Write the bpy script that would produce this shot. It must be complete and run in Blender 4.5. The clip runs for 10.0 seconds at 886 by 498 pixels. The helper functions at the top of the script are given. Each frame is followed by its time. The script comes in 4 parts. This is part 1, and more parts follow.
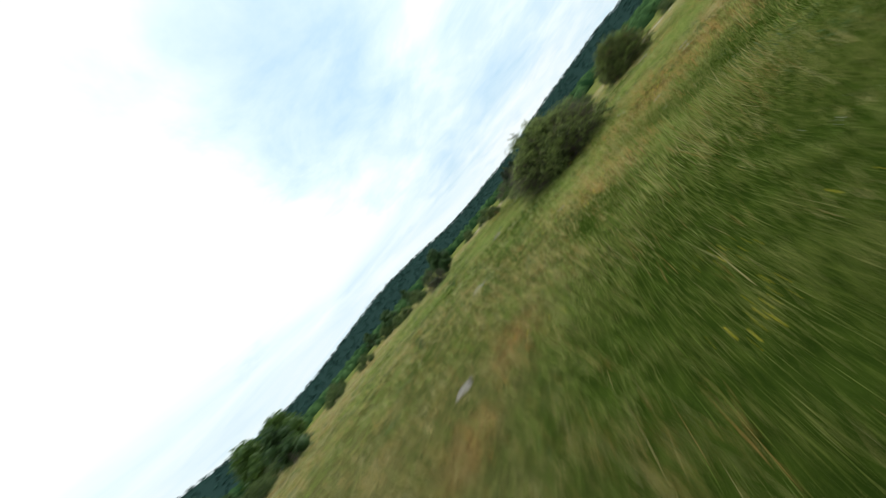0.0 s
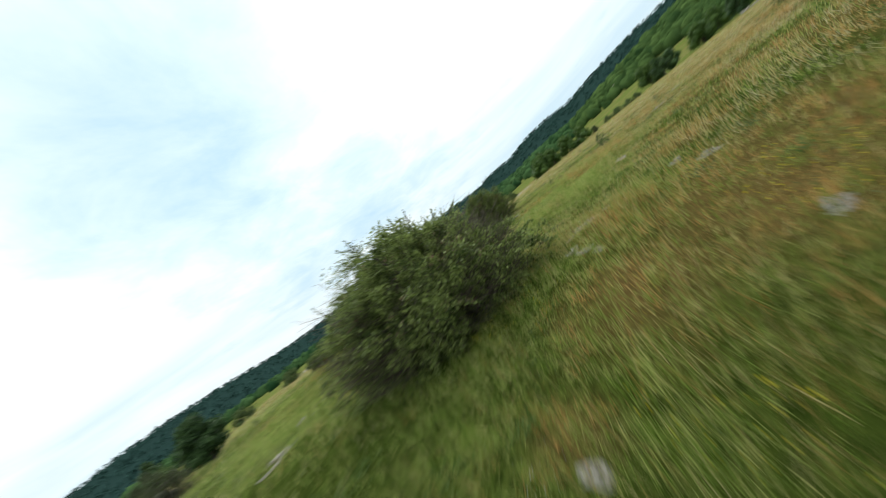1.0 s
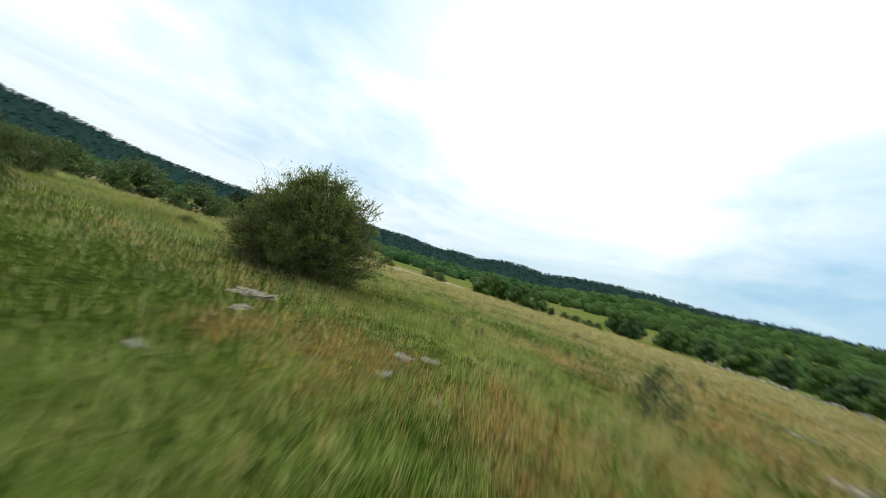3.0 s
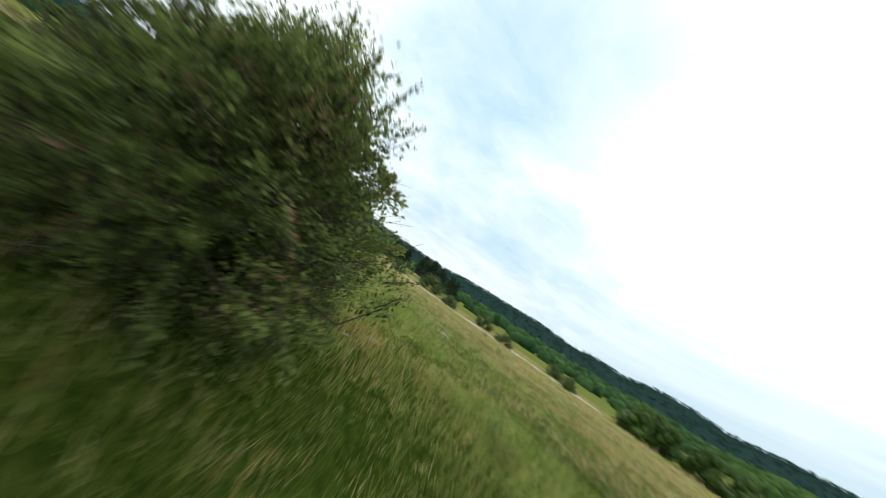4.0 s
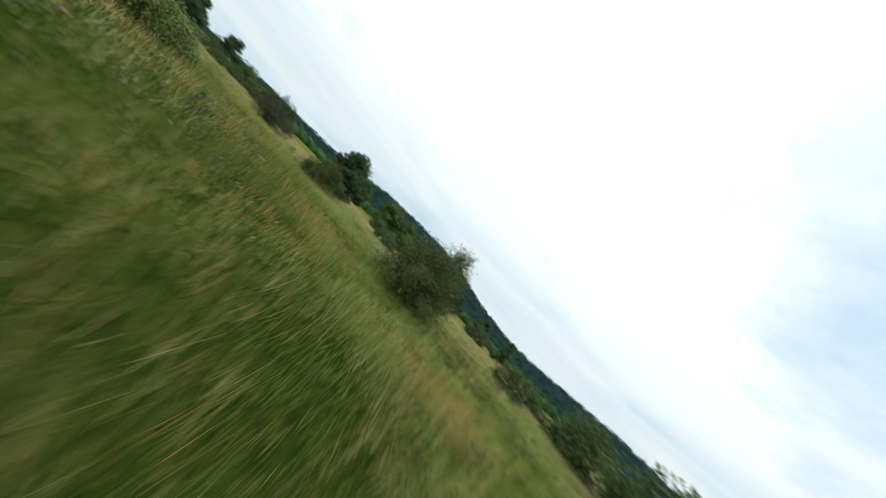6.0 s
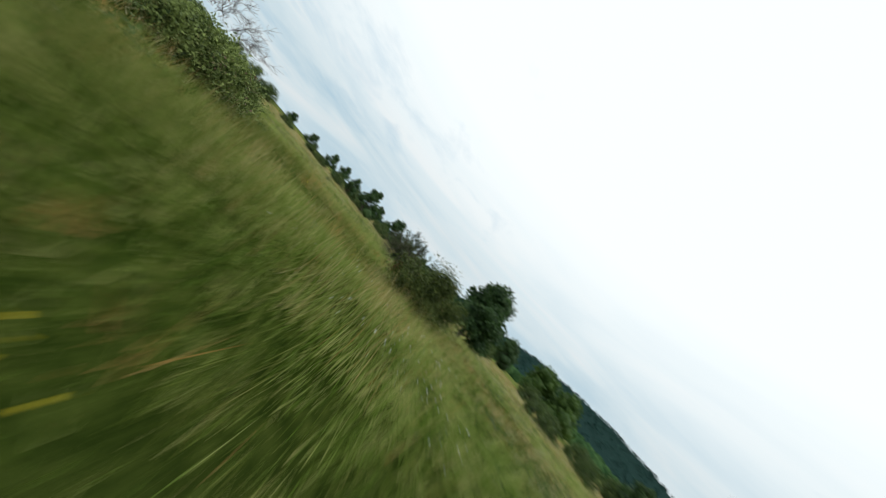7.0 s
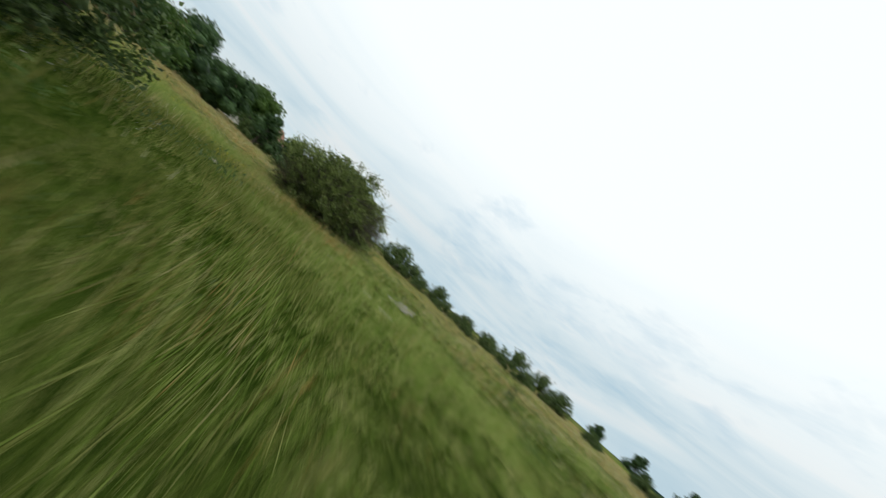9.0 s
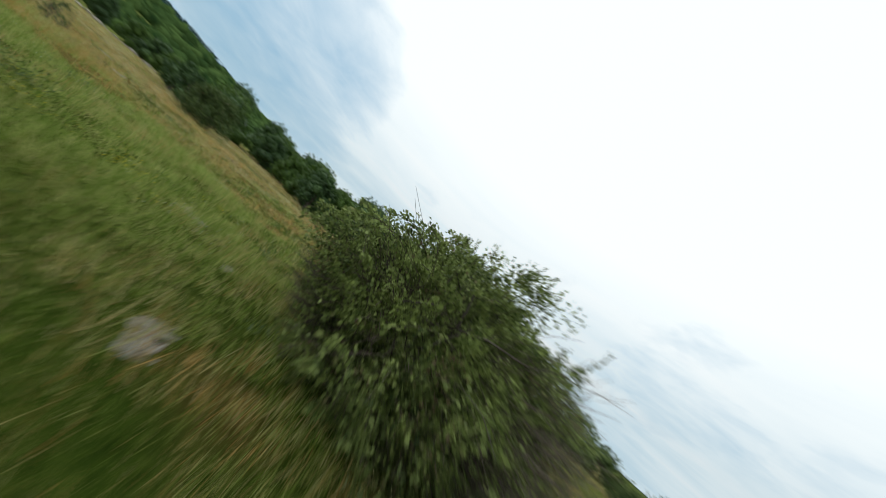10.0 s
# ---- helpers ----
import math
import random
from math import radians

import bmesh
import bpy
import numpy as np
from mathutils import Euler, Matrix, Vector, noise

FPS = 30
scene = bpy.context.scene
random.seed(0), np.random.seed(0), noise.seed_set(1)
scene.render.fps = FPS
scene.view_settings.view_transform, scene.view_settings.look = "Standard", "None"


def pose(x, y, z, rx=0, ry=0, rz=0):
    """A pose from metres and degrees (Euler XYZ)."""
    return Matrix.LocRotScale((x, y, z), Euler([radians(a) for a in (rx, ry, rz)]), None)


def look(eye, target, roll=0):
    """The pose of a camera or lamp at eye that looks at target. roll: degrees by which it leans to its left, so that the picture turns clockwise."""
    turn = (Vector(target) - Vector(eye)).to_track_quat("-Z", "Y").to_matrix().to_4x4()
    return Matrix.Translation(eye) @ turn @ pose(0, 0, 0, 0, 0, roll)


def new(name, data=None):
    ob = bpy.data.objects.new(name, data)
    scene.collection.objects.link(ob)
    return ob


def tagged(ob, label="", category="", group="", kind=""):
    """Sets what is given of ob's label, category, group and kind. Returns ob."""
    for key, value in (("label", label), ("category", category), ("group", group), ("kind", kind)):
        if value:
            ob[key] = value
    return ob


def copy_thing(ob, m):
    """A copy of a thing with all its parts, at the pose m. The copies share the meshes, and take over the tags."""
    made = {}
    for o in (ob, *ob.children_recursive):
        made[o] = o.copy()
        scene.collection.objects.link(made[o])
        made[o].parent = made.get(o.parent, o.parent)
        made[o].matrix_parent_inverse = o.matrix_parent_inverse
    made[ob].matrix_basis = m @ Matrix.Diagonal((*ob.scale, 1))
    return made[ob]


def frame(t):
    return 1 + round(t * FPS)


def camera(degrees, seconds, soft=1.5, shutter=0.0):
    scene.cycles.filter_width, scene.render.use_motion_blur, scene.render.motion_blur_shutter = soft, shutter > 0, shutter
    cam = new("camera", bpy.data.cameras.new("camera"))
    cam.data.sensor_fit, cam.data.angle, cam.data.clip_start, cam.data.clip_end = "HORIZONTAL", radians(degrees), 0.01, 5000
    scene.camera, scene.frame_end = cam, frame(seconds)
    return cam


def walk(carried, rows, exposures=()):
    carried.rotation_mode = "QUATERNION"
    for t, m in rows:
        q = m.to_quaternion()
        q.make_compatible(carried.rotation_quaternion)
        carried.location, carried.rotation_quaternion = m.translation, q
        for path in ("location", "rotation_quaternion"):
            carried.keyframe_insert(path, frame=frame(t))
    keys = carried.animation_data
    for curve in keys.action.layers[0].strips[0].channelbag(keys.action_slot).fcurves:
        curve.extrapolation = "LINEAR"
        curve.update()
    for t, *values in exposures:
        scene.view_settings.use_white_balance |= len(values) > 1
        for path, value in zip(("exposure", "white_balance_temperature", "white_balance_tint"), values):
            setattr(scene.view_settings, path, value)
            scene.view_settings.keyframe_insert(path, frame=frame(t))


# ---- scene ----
# ---- the camera's way: a low, banked loop over the meadow ----
cam = camera(112.2, 10.0, soft=0.7, shutter=0.36)
PATH = [
    (0, (1.056, 0.031, 1.439), (1.038, 2.030, 1.500), -49.52),
    (0.5, (2.501, 4.352, 1.473), (3.128, 6.251, 1.521), -46.02),
    (1, (4.617, 7.913, 1.510), (5.781, 9.539, 1.509), -39.31),
    (1.5, (7.560, 10.486, 1.503), (9.062, 11.807, 1.476), -28.49),
    (2, (11.084, 12.305, 1.391), (12.732, 13.438, 1.410), -13.61),
    (2.5, (14.654, 13.822, 1.308), (16.292, 14.965, 1.409), 2.92),
    (3, (17.926, 15.467, 1.327), (19.417, 16.789, 1.493), 17.17),
    (3.5, (20.916, 17.683, 1.418), (22.080, 19.294, 1.646), 27.45),
    (4, (23.325, 20.519, 1.534), (23.967, 22.399, 1.765), 34.59),
    (4.5, (24.758, 23.831, 1.550), (24.760, 25.820, 1.756), 39.83),
    (5, (24.879, 27.293, 1.398), (24.244, 29.179, 1.598), 43.77),
    (5.5, (23.693, 30.548, 1.207), (22.468, 32.116, 1.412), 46.55),
    (6, (21.347, 33.298, 1.097), (19.656, 34.345, 1.318), 48.01),
    (6.5, (18.204, 35.140, 1.028), (16.254, 35.527, 1.248), 49.27),
    (7, (14.654, 35.752, 0.955), (12.690, 35.444, 1.167), 49.42),
    (7.5, (11.197, 34.947, 0.897), (9.441, 34.011, 1.097), 47.86),
    (8, (8.365, 32.781, 0.916), (6.980, 31.354, 1.122), 45.33),
    (8.5, (6.433, 29.619, 0.896), (5.519, 27.854, 1.121), 43.29),
    (9, (5.495, 25.890, 0.870), (5.121, 23.944, 1.139), 41.67),
    (9.5, (5.492, 22.005, 1.008), (5.738, 20.046, 1.326), 41.40),
    (10, (6.355, 18.181, 1.474), (7.240, 16.418, 1.805), 41.55),
]
walk(cam, [(t, look(eye, target, roll)) for t, eye, target, roll in PATH],
     exposures=[(0, 0.05), (1.3, 0.15), (2.2, 0.2), (3.0, 0.05), (4.4, 0.08), (5.2, -0.06), (6.2, -0.12), (7.4, -0.33), (10, -0.28)])

# ---- sky and sun: bright broken cloud ----
SUN_AZ, SUN_EL = -32.0, 50.0          # degrees: to the left of +y, above the horizon


def toward(az, el):
    a, e = radians(az), radians(el)
    return Vector((-math.sin(a) * math.cos(e), math.cos(a) * math.cos(e), math.sin(e)))


def node(tree, kind, operation="", **inputs):
    n = tree.nodes.new(kind)
    if operation:
        n.operation = operation
    for key, value in inputs.items():
        key = int(key[1:]) if key[0] == "i" and key[1:].isdigit() else key.replace("_", " ")
        if isinstance(value, bpy.types.NodeSocket):
            tree.links.new(value, n.inputs[key])
        else:
            n.inputs[key].default_value = value
    return n


def ramp(tree, fac, stops):
    n = tree.nodes.new("ShaderNodeValToRGB")
    tree.links.new(fac, n.inputs[0])
    el = n.color_ramp.elements
    while len(el) < len(stops):
        el.new(0.5)
    for e, (p, c) in zip(el, stops):
        e.position = p
        e.color = (c, c, c, 1) if isinstance(c, (int, float)) else (*c, 1)
    return n.outputs[0]


def math_node(tree, op, a, b=0.0, c=0.0, clamp=False):
    n = tree.nodes.new("ShaderNodeMath")
    n.operation, n.use_clamp = op, clamp
    for i, v in enumerate((a, b, c)):
        if isinstance(v, bpy.types.NodeSocket):
            tree.links.new(v, n.inputs[i])
        else:
            n.inputs[i].default_value = v
    return n.outputs[0]


def mix(tree, fac, a, b, kind="MIX"):
    n = tree.nodes.new("ShaderNodeMix")
    n.data_type, n.blend_type = "RGBA", kind
    for i, v in ((0, fac), (6, a), (7, b)):
        if isinstance(v, bpy.types.NodeSocket):
            tree.links.new(v, n.inputs[i])
        else:
            n.inputs[i].default_value = v if i == 0 else (*v, 1)
    return n.outputs[2]


def build_sky():
    w = bpy.data.worlds.new("sky")
    scene.world = w
    w.use_nodes = True
    t = w.node_tree
    t.nodes.clear()
    sky = t.nodes.new("ShaderNodeTexSky")
    sky.sky_type, sky.sun_disc = "NISHITA", False
    sky.sun_elevation, sky.sun_rotation = radians(SUN_EL), radians(-SUN_AZ)
    blue = mix(t, 1.0, sky.outputs[0], (0.135, 0.135, 0.135), "MULTIPLY")
    way = node(t, "ShaderNodeTexCoord").outputs["Generated"]
    xyz = node(t, "ShaderNodeSeparateXYZ", Vector=way)
    up = math_node(t, "MAXIMUM", xyz.outputs[2], 0.0)
    # the cloud deck as a plane overhead, so that it thins into streaks towards the horizon
    high = math_node(t, "ADD", up, 0.16)
    px = math_node(t, "DIVIDE", xyz.outputs[0], high)
    py = math_node(t, "DIVIDE", xyz.outputs[1], high)
    deck = node(t, "ShaderNodeCombineXYZ", X=px, Y=py, Z=0.0).outputs[0]
    big = node(t, "ShaderNodeTexNoise", Vector=deck, Scale=0.75, Detail=6.0, Roughness=0.55, Distortion=0.5).outputs[0]
    fine = node(t, "ShaderNodeTexNoise", Vector=deck, Scale=2.6, Detail=8.0, Roughness=0.62, Distortion=0.4).outputs[0]
    cover = math_node(t, "ADD", math_node(t, "MULTIPLY", big, 0.58), math_node(t, "MULTIPLY", fine, 0.42))
    # the thin places in the cloud: two wide openings and some slight ones
    for az, el, wide, deep in ((-14, 32, 0.88, 0.26), (-2, 46, 0.88, 0.15), (-107, 11, 0.91, 0.42), (-38, 9, 0.95, 0.14), (135, 8, 0.95, 0.08), (158, 8, 0.94, 0.08)):
        near = node(t, "ShaderNodeVectorMath", "DOT_PRODUCT", i0=way, i1=toward(az, el)).outputs["Value"]
        gap = ramp(t, near, [(wide, 0.0), ((wide + 1) / 2, deep * 0.6), (1.0, deep)])
        cover = math_node(t, "SUBTRACT", cover, gap)
    white = ramp(t, cover, [(0.04, 0.0), (0.26, 0.50), (0.42, 1.0)])
    # low cloud seen from the side is greyer and bluer than the deck above
    low = ramp(t, up, [(0.0, 0.0), (0.14, 0.06), (0.27, 0.55), (0.45, 1.0)])
    streak = node(t, "ShaderNodeTexNoise", Vector=node(t, "ShaderNodeVectorMath", "MULTIPLY", i0=way, i1=(1.1, 1.1, 8.0)).outputs[0],
                  Scale=1.4, Detail=5.0, Roughness=0.55, Distortion=0.6).outputs[0]
    streak = ramp(t, streak, [(0.36, (0.61, 0.79, 0.89)), (0.50, (0.76, 0.90, 0.96)), (0.66, (0.90, 0.97, 0.99))])
    deck_col = mix(t, low, streak, (1.19, 1.27, 1.29))
    col = mix(t, white, mix(t, 0.90, blue, mix(t, low, (0.40, 0.64, 0.81), (0.48, 0.74, 0.95))), deck_col)
    bg = node(t, "ShaderNodeBackground", Color=col, Strength=1.0)
    t.links.new(bg.outputs[0], node(t, "ShaderNodeOutputWorld").inputs[0])


build_sky()
sun_data = bpy.data.lights.new("sun", "SUN")
sun_data.energy, sun_data.angle, sun_data.color = 1.25, radians(16), (1.0, 0.95, 0.87)
sun = new("sun", sun_data)
sun.matrix_world = look(toward(SUN_AZ, SUN_EL) * 100, (0, 0, 0))


# ---- materials ----
MID = (13.0, 22.0)                    # the middle of the meadow
# spots along the round where turf and grass are coloured a darker green
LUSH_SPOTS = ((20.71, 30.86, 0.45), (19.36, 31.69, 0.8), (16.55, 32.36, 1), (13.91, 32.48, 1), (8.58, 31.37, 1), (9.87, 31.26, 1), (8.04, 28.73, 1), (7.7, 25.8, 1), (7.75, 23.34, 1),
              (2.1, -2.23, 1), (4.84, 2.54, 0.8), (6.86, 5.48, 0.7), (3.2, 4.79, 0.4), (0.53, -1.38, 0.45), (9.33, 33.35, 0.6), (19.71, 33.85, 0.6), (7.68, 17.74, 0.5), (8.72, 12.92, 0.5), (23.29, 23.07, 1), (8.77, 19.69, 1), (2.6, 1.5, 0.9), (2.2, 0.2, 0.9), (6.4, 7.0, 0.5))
# places of rusty dried grass and of yellow flowers: x, y, reach
RUSTY_SPOTS = ((0.7, 4.2, 0.6), (-0.4, 3.2, 0.5), (7.5, 9.6, 1.1), (5.8, 9.7, 0.4), (13.0, 9.9, 1.0), (20.1, 15.2, 1.3), (20.1, 11.3, 1.2), (16.6, 11.5, 0.8), (14.6, 11.3, 0.6),
               (20.3, 18.5, 1.2), (21.1, 16.7, 1.0), (21.7, 14.7, 0.9), (14.8, 20.4, 0.9), (19.9, 13.3, 0.7), (19.3, 19.5, 0.6), (24.8, 26.0, 0.5), (22.1, 26.3, 0.5),
               (21.4, 28.8, 0.6), (23.3, 28.5, 0.5), (22.0, 31.4, 0.5), (20.1, 31.0, 0.5), (12.7, 30.3, 1.3), (17.1, 34.1, 0.8), (15.2, 34.8, 1.1), (14.7, 32.7, 0.9), (10.0, 33.6, 0.6),
               (6.7, 32.6, 0.8), (5.5, 33.6, 0.8), (6.5, 30.3, 0.9), (8.0, 31.2, 0.4), (6.4, 17.1, 0.7), (7.8, 16.4, 0.5))
# wider stretches of dry rusty grass
DRY_SPOTS = ((9.0, 8.3, 2.2), (18.0, 8.8, 1.8), (26.7, 14.5, 2.1), (21.7, 10.0, 1.6), (36.1, 9.2, 3.0), (31.6, 14.8, 2.2), (27.2, 17.8, 1.3), (18.6, 36.7, 1.0), (23.7, 0.7, 3.5), (16.7, 5.8, 2.8),
             (32.2, -7.8, 3.5), (20.2, -5.2, 3.5), (27.3, 7.2, 3.5), (30.9, 9.8, 3.2), (3.0, 30.5, 0.9), (36.3, 12.1, 3.2), (13.6, 6.0, 2.0), (9.6, 10.4, 0.8), (4.5, 6.0, 0.9))
FLOWER_SPOTS = ((2.1, 1.5, 0.5), (4.1, 6.5, 0.5), (2.9, 6.6, 0.4), (3.4, 5.4, 0.4), (7.0, 9.1, 0.4), (5.9, 8.8, 0.4), (8.2, 8.4, 0.5), (7.2, 11.5, 0.6), (12.4, 14.7, 0.5), (12.5, 17.2, 0.6),
                (13.4, 17.3, 0.7), (19.6, 18.8, 0.7), (19.2, 17.9, 0.5), (17.9, 19.3, 0.5), (22.4, 18.6, 0.7), (22.4, 27.5, 0.5), (24.9, 26.7, 0.6), (23.8, 28.6, 0.7), (22.4, 28.7, 0.7),
                (20.1, 29.5, 0.6), (15.6, 36.8, 0.8), (18.1, 36.3, 0.5), (10.2, 33.9, 0.4), (9.2, 18.6, 0.6), (7.1, 18.9, 0.4), (8.5, 19.4, 0.5), (12.0, 16.0, 0.7))


def shader(name):
    m = bpy.data.materials.new(name)
    m.use_nodes = True
    t = m.node_tree
    t.nodes.clear()
    out = node(t, "ShaderNodeOutputMaterial")
    bsdf = node(t, "ShaderNodeBsdfPrincipled")
    t.links.new(bsdf.outputs[0], out.inputs[0])
    return m, t, bsdf, out


def place(t):
    return node(t, "ShaderNodeNewGeometry").outputs["Position"]


def noise_tex(t, scale, detail=4.0, rough=0.55, vec=None):
    return node(t, "ShaderNodeTexNoise", Vector=vec or place(t), Scale=scale, Detail=detail, Roughness=rough).outputs[0]


def leaf_material(name, dark, light, dry=None, dry_amount=0.12, glow=0.3, rough=0.55, clump=2.6):
    """Leaves: each one its own tone, patches of tone over the plant, some light through them."""
    m, t, bsdf, out = shader(name)
    rnd = node(t, "ShaderNodeNewGeometry").outputs["Random Per Island"]
    patch = noise_tex(t, clump, 3.0)
    f = math_node(t, "ADD", math_node(t, "MULTIPLY", rnd, 0.45), math_node(t, "MULTIPLY", patch, 1.0))
    col = ramp(t, f, [(0.40, dark), (1.0, light)])
    if dry:
        wear = math_node(t, "MULTIPLY", noise_tex(t, 1.7, 2.0), rnd)
        col = mix(t, ramp(t, wear, [(0.62 - dry_amount * 2, 0.0), (0.70 - dry_amount * 1.5, 1.0)]), col, dry)
    t.links.new(col, bsdf.inputs["Base Color"])
    bsdf.inputs["Roughness"].default_value = rough
    bsdf.inputs["Specular IOR Level"].default_value = 0.25 if rough < 0.8 else 0.0
    tr = node(t, "ShaderNodeBsdfTranslucent", Color=col)
    both = node(t, "ShaderNodeMixShader", Fac=glow)
    t.links.new(bsdf.outputs[0], both.inputs[1])
    t.links.new(tr.outputs[0], both.inputs[2])
    t.links.new(both.outputs[0], out.inputs[0])
    return m


def grain_material(name, stops, scale, fine, bump=0.3, rough=0.85, dist=0.05):
    """Stone, bark, render: two scales of tone with relief."""
    m, t, bsdf, out = shader(name)
    a, b = noise_tex(t, scale, 5.0), noise_tex(t, fine, 6.0, 0.65)
    f = math_node(t, "ADD", math_node(t, "MULTIPLY", a, 0.6), math_node(t, "MULTIPLY", b, 0.4))
    t.links.new(ramp(t, f, stops), bsdf.inputs["Base Color"])
    bsdf.inputs["Roughness"].default_value = rough
    bsdf.inputs["Specular IOR Level"].default_value = 0.3
    h = math_node(t, "ADD", b, a)
    bp = node(t, "ShaderNodeBump", Height=h, Strength=bump, Distance=dist)
    t.links.new(bp.outputs[0], bsdf.inputs["Normal"])
    return m


def meadow_material():
    """Turf: green, straw and rusty patches, finer mottling between, darkened near the middle."""
    m, t, bsdf, out = shader("meadow turf")
    pos = place(t)
    broad, mid, fine = noise_tex(t, 0.055, 4.0, 0.6), noise_tex(t, 0.8, 6.0, 0.65), noise_tex(t, 11.0, 6.0, 0.8)
    green = ramp(t, fine, [(0.25, (0.040, 0.066, 0.012)), (0.5, (0.100, 0.145, 0.028)), (0.75, (0.20, 0.24, 0.062))])
    straw = ramp(t, fine, [(0.25, (0.085, 0.075, 0.028)), (0.55, (0.21, 0.175, 0.075)), (0.8, (0.33, 0.265, 0.13))])
    rust = ramp(t, fine, [(0.25, (0.10, 0.055, 0.02)), (0.75, (0.26, 0.165, 0.065))])
    dry = math_node(t, "ADD", math_node(t, "MULTIPLY", broad, 0.55), math_node(t, "MULTIPLY", mid, 0.55))
    # the ground in front of the wood has dried out
    baked = node(t, "ShaderNodeVectorMath", "DISTANCE", i0=pos, i1=(42.0, 2.0, 0.0)).outputs["Value"]
    dry = math_node(t, "ADD", dry, math_node(t, "MULTIPLY", ramp(t, math_node(t, "MULTIPLY", baked, 0.02), [(0.15, 1.0), (0.75, 0.0)]), 0.22))
    # further out the meadow is drier
    from_mid = node(t, "ShaderNodeVectorMath", "DISTANCE", i0=pos, i1=(15.0, 25.0, 0.0)).outputs["Value"]
    dry = math_node(t, "ADD", dry, ramp(t, math_node(t, "MULTIPLY", from_mid, 0.01), [(0.14, 0.0), (0.26, 0.22), (0.7, 0.20), (1.0, 0.0)]))
    # the western meadow stays green
    east = node(t, "ShaderNodeVectorMath", "DISTANCE", i0=pos, i1=(-3.0, 25.0, 0.0)).outputs["Value"]
    dry = math_node(t, "SUBTRACT", dry, ramp(t, math_node(t, "MULTIPLY", east, 0.1), [(0.5, 0.25), (1.3, 0.0)]))
    col = mix(t, ramp(t, dry, [(0.50, 0.0), (0.68, 0.9)]), green, straw)
    col = mix(t, ramp(t, noise_tex(t, 0.21, 4.0, 0.6), [(0.58, 0.0), (0.70, 0.7)]), col, rust)
    # under the standing grass: thatch, with the shade between blades put into its colour
    shaded_thatch = ramp(t, fine, [(0.3, (0.011, 0.020, 0.004)), (0.48, (0.034, 0.054, 0.009)), (0.60, (0.082, 0.108, 0.022)), (0.75, (0.15, 0.155, 0.046))])
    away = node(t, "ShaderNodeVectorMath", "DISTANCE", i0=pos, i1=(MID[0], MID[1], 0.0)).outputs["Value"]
    outlying = math_node(t, "ADD", math_node(t, "MULTIPLY", away, 0.018), math_node(t, "MULTIPLY", mid, 0.3))
    col = mix(t, ramp(t, outlying, [(0.42, 0.0), (0.85, 1.0)]), shaded_thatch, col)
    red = None
    for sx, sy, reach in RUSTY_SPOTS + DRY_SPOTS:
        d = node(t, "ShaderNodeVectorMath", "DISTANCE", i0=pos, i1=(sx, sy, 0.0)).outputs["Value"]
        d = math_node(t, "MULTIPLY", d, 1.0 / reach)
        red = d if red is None else math_node(t, "MINIMUM", red, d)
    red = math_node(t, "ADD", math_node(t, "MULTIPLY", red, 0.4), math_node(t, "MULTIPLY", mid, 0.9))
    col = mix(t, ramp(t, red, [(0.55, 0.6), (0.95, 0.0)]), col, rust)
    # the darker green spots
    deep_near = None
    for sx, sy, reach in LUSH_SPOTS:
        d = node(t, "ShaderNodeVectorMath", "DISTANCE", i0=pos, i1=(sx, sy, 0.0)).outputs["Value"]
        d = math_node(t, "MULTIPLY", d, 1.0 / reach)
        deep_near = d if deep_near is None else math_node(t, "MINIMUM", deep_near, d)
    deep_near = math_node(t, "ADD", math_node(t, "MULTIPLY", deep_near, 0.2), math_node(t, "MULTIPLY", mid, 0.5))
    deep_turf = ramp(t, fine, [(0.3, (0.010, 0.022, 0.003)), (0.52, (0.034, 0.060, 0.008)), (0.72, (0.085, 0.12, 0.020))])
    col = mix(t, ramp(t, deep_near, [(0.62, 1.0), (0.95, 0.0)]), col, deep_turf)
    # beyond 400 m: dark woodland floor, with the blue of haze put into it
    hazy_floor_col = ramp(t, noise_tex(t, 0.05, 5.0, 0.7), [(0.3, (0.014, 0.033, 0.029)), (0.7, (0.022, 0.046, 0.040))])
    col = mix(t, ramp(t, math_node(t, "MULTIPLY", away, 0.001), [(0.40, 0.0), (0.46, 1.0)]), col, hazy_floor_col)
    t.links.new(col, bsdf.inputs["Base Color"])
    bsdf.inputs["Roughness"].default_value = 0.95
    bsdf.inputs["Specular IOR Level"].default_value = 0.0
    bp = node(t, "ShaderNodeBump", Height=fine, Strength=0.8, Distance=0.08)
    t.links.new(bp.outputs[0], bsdf.inputs["Normal"])
    return m


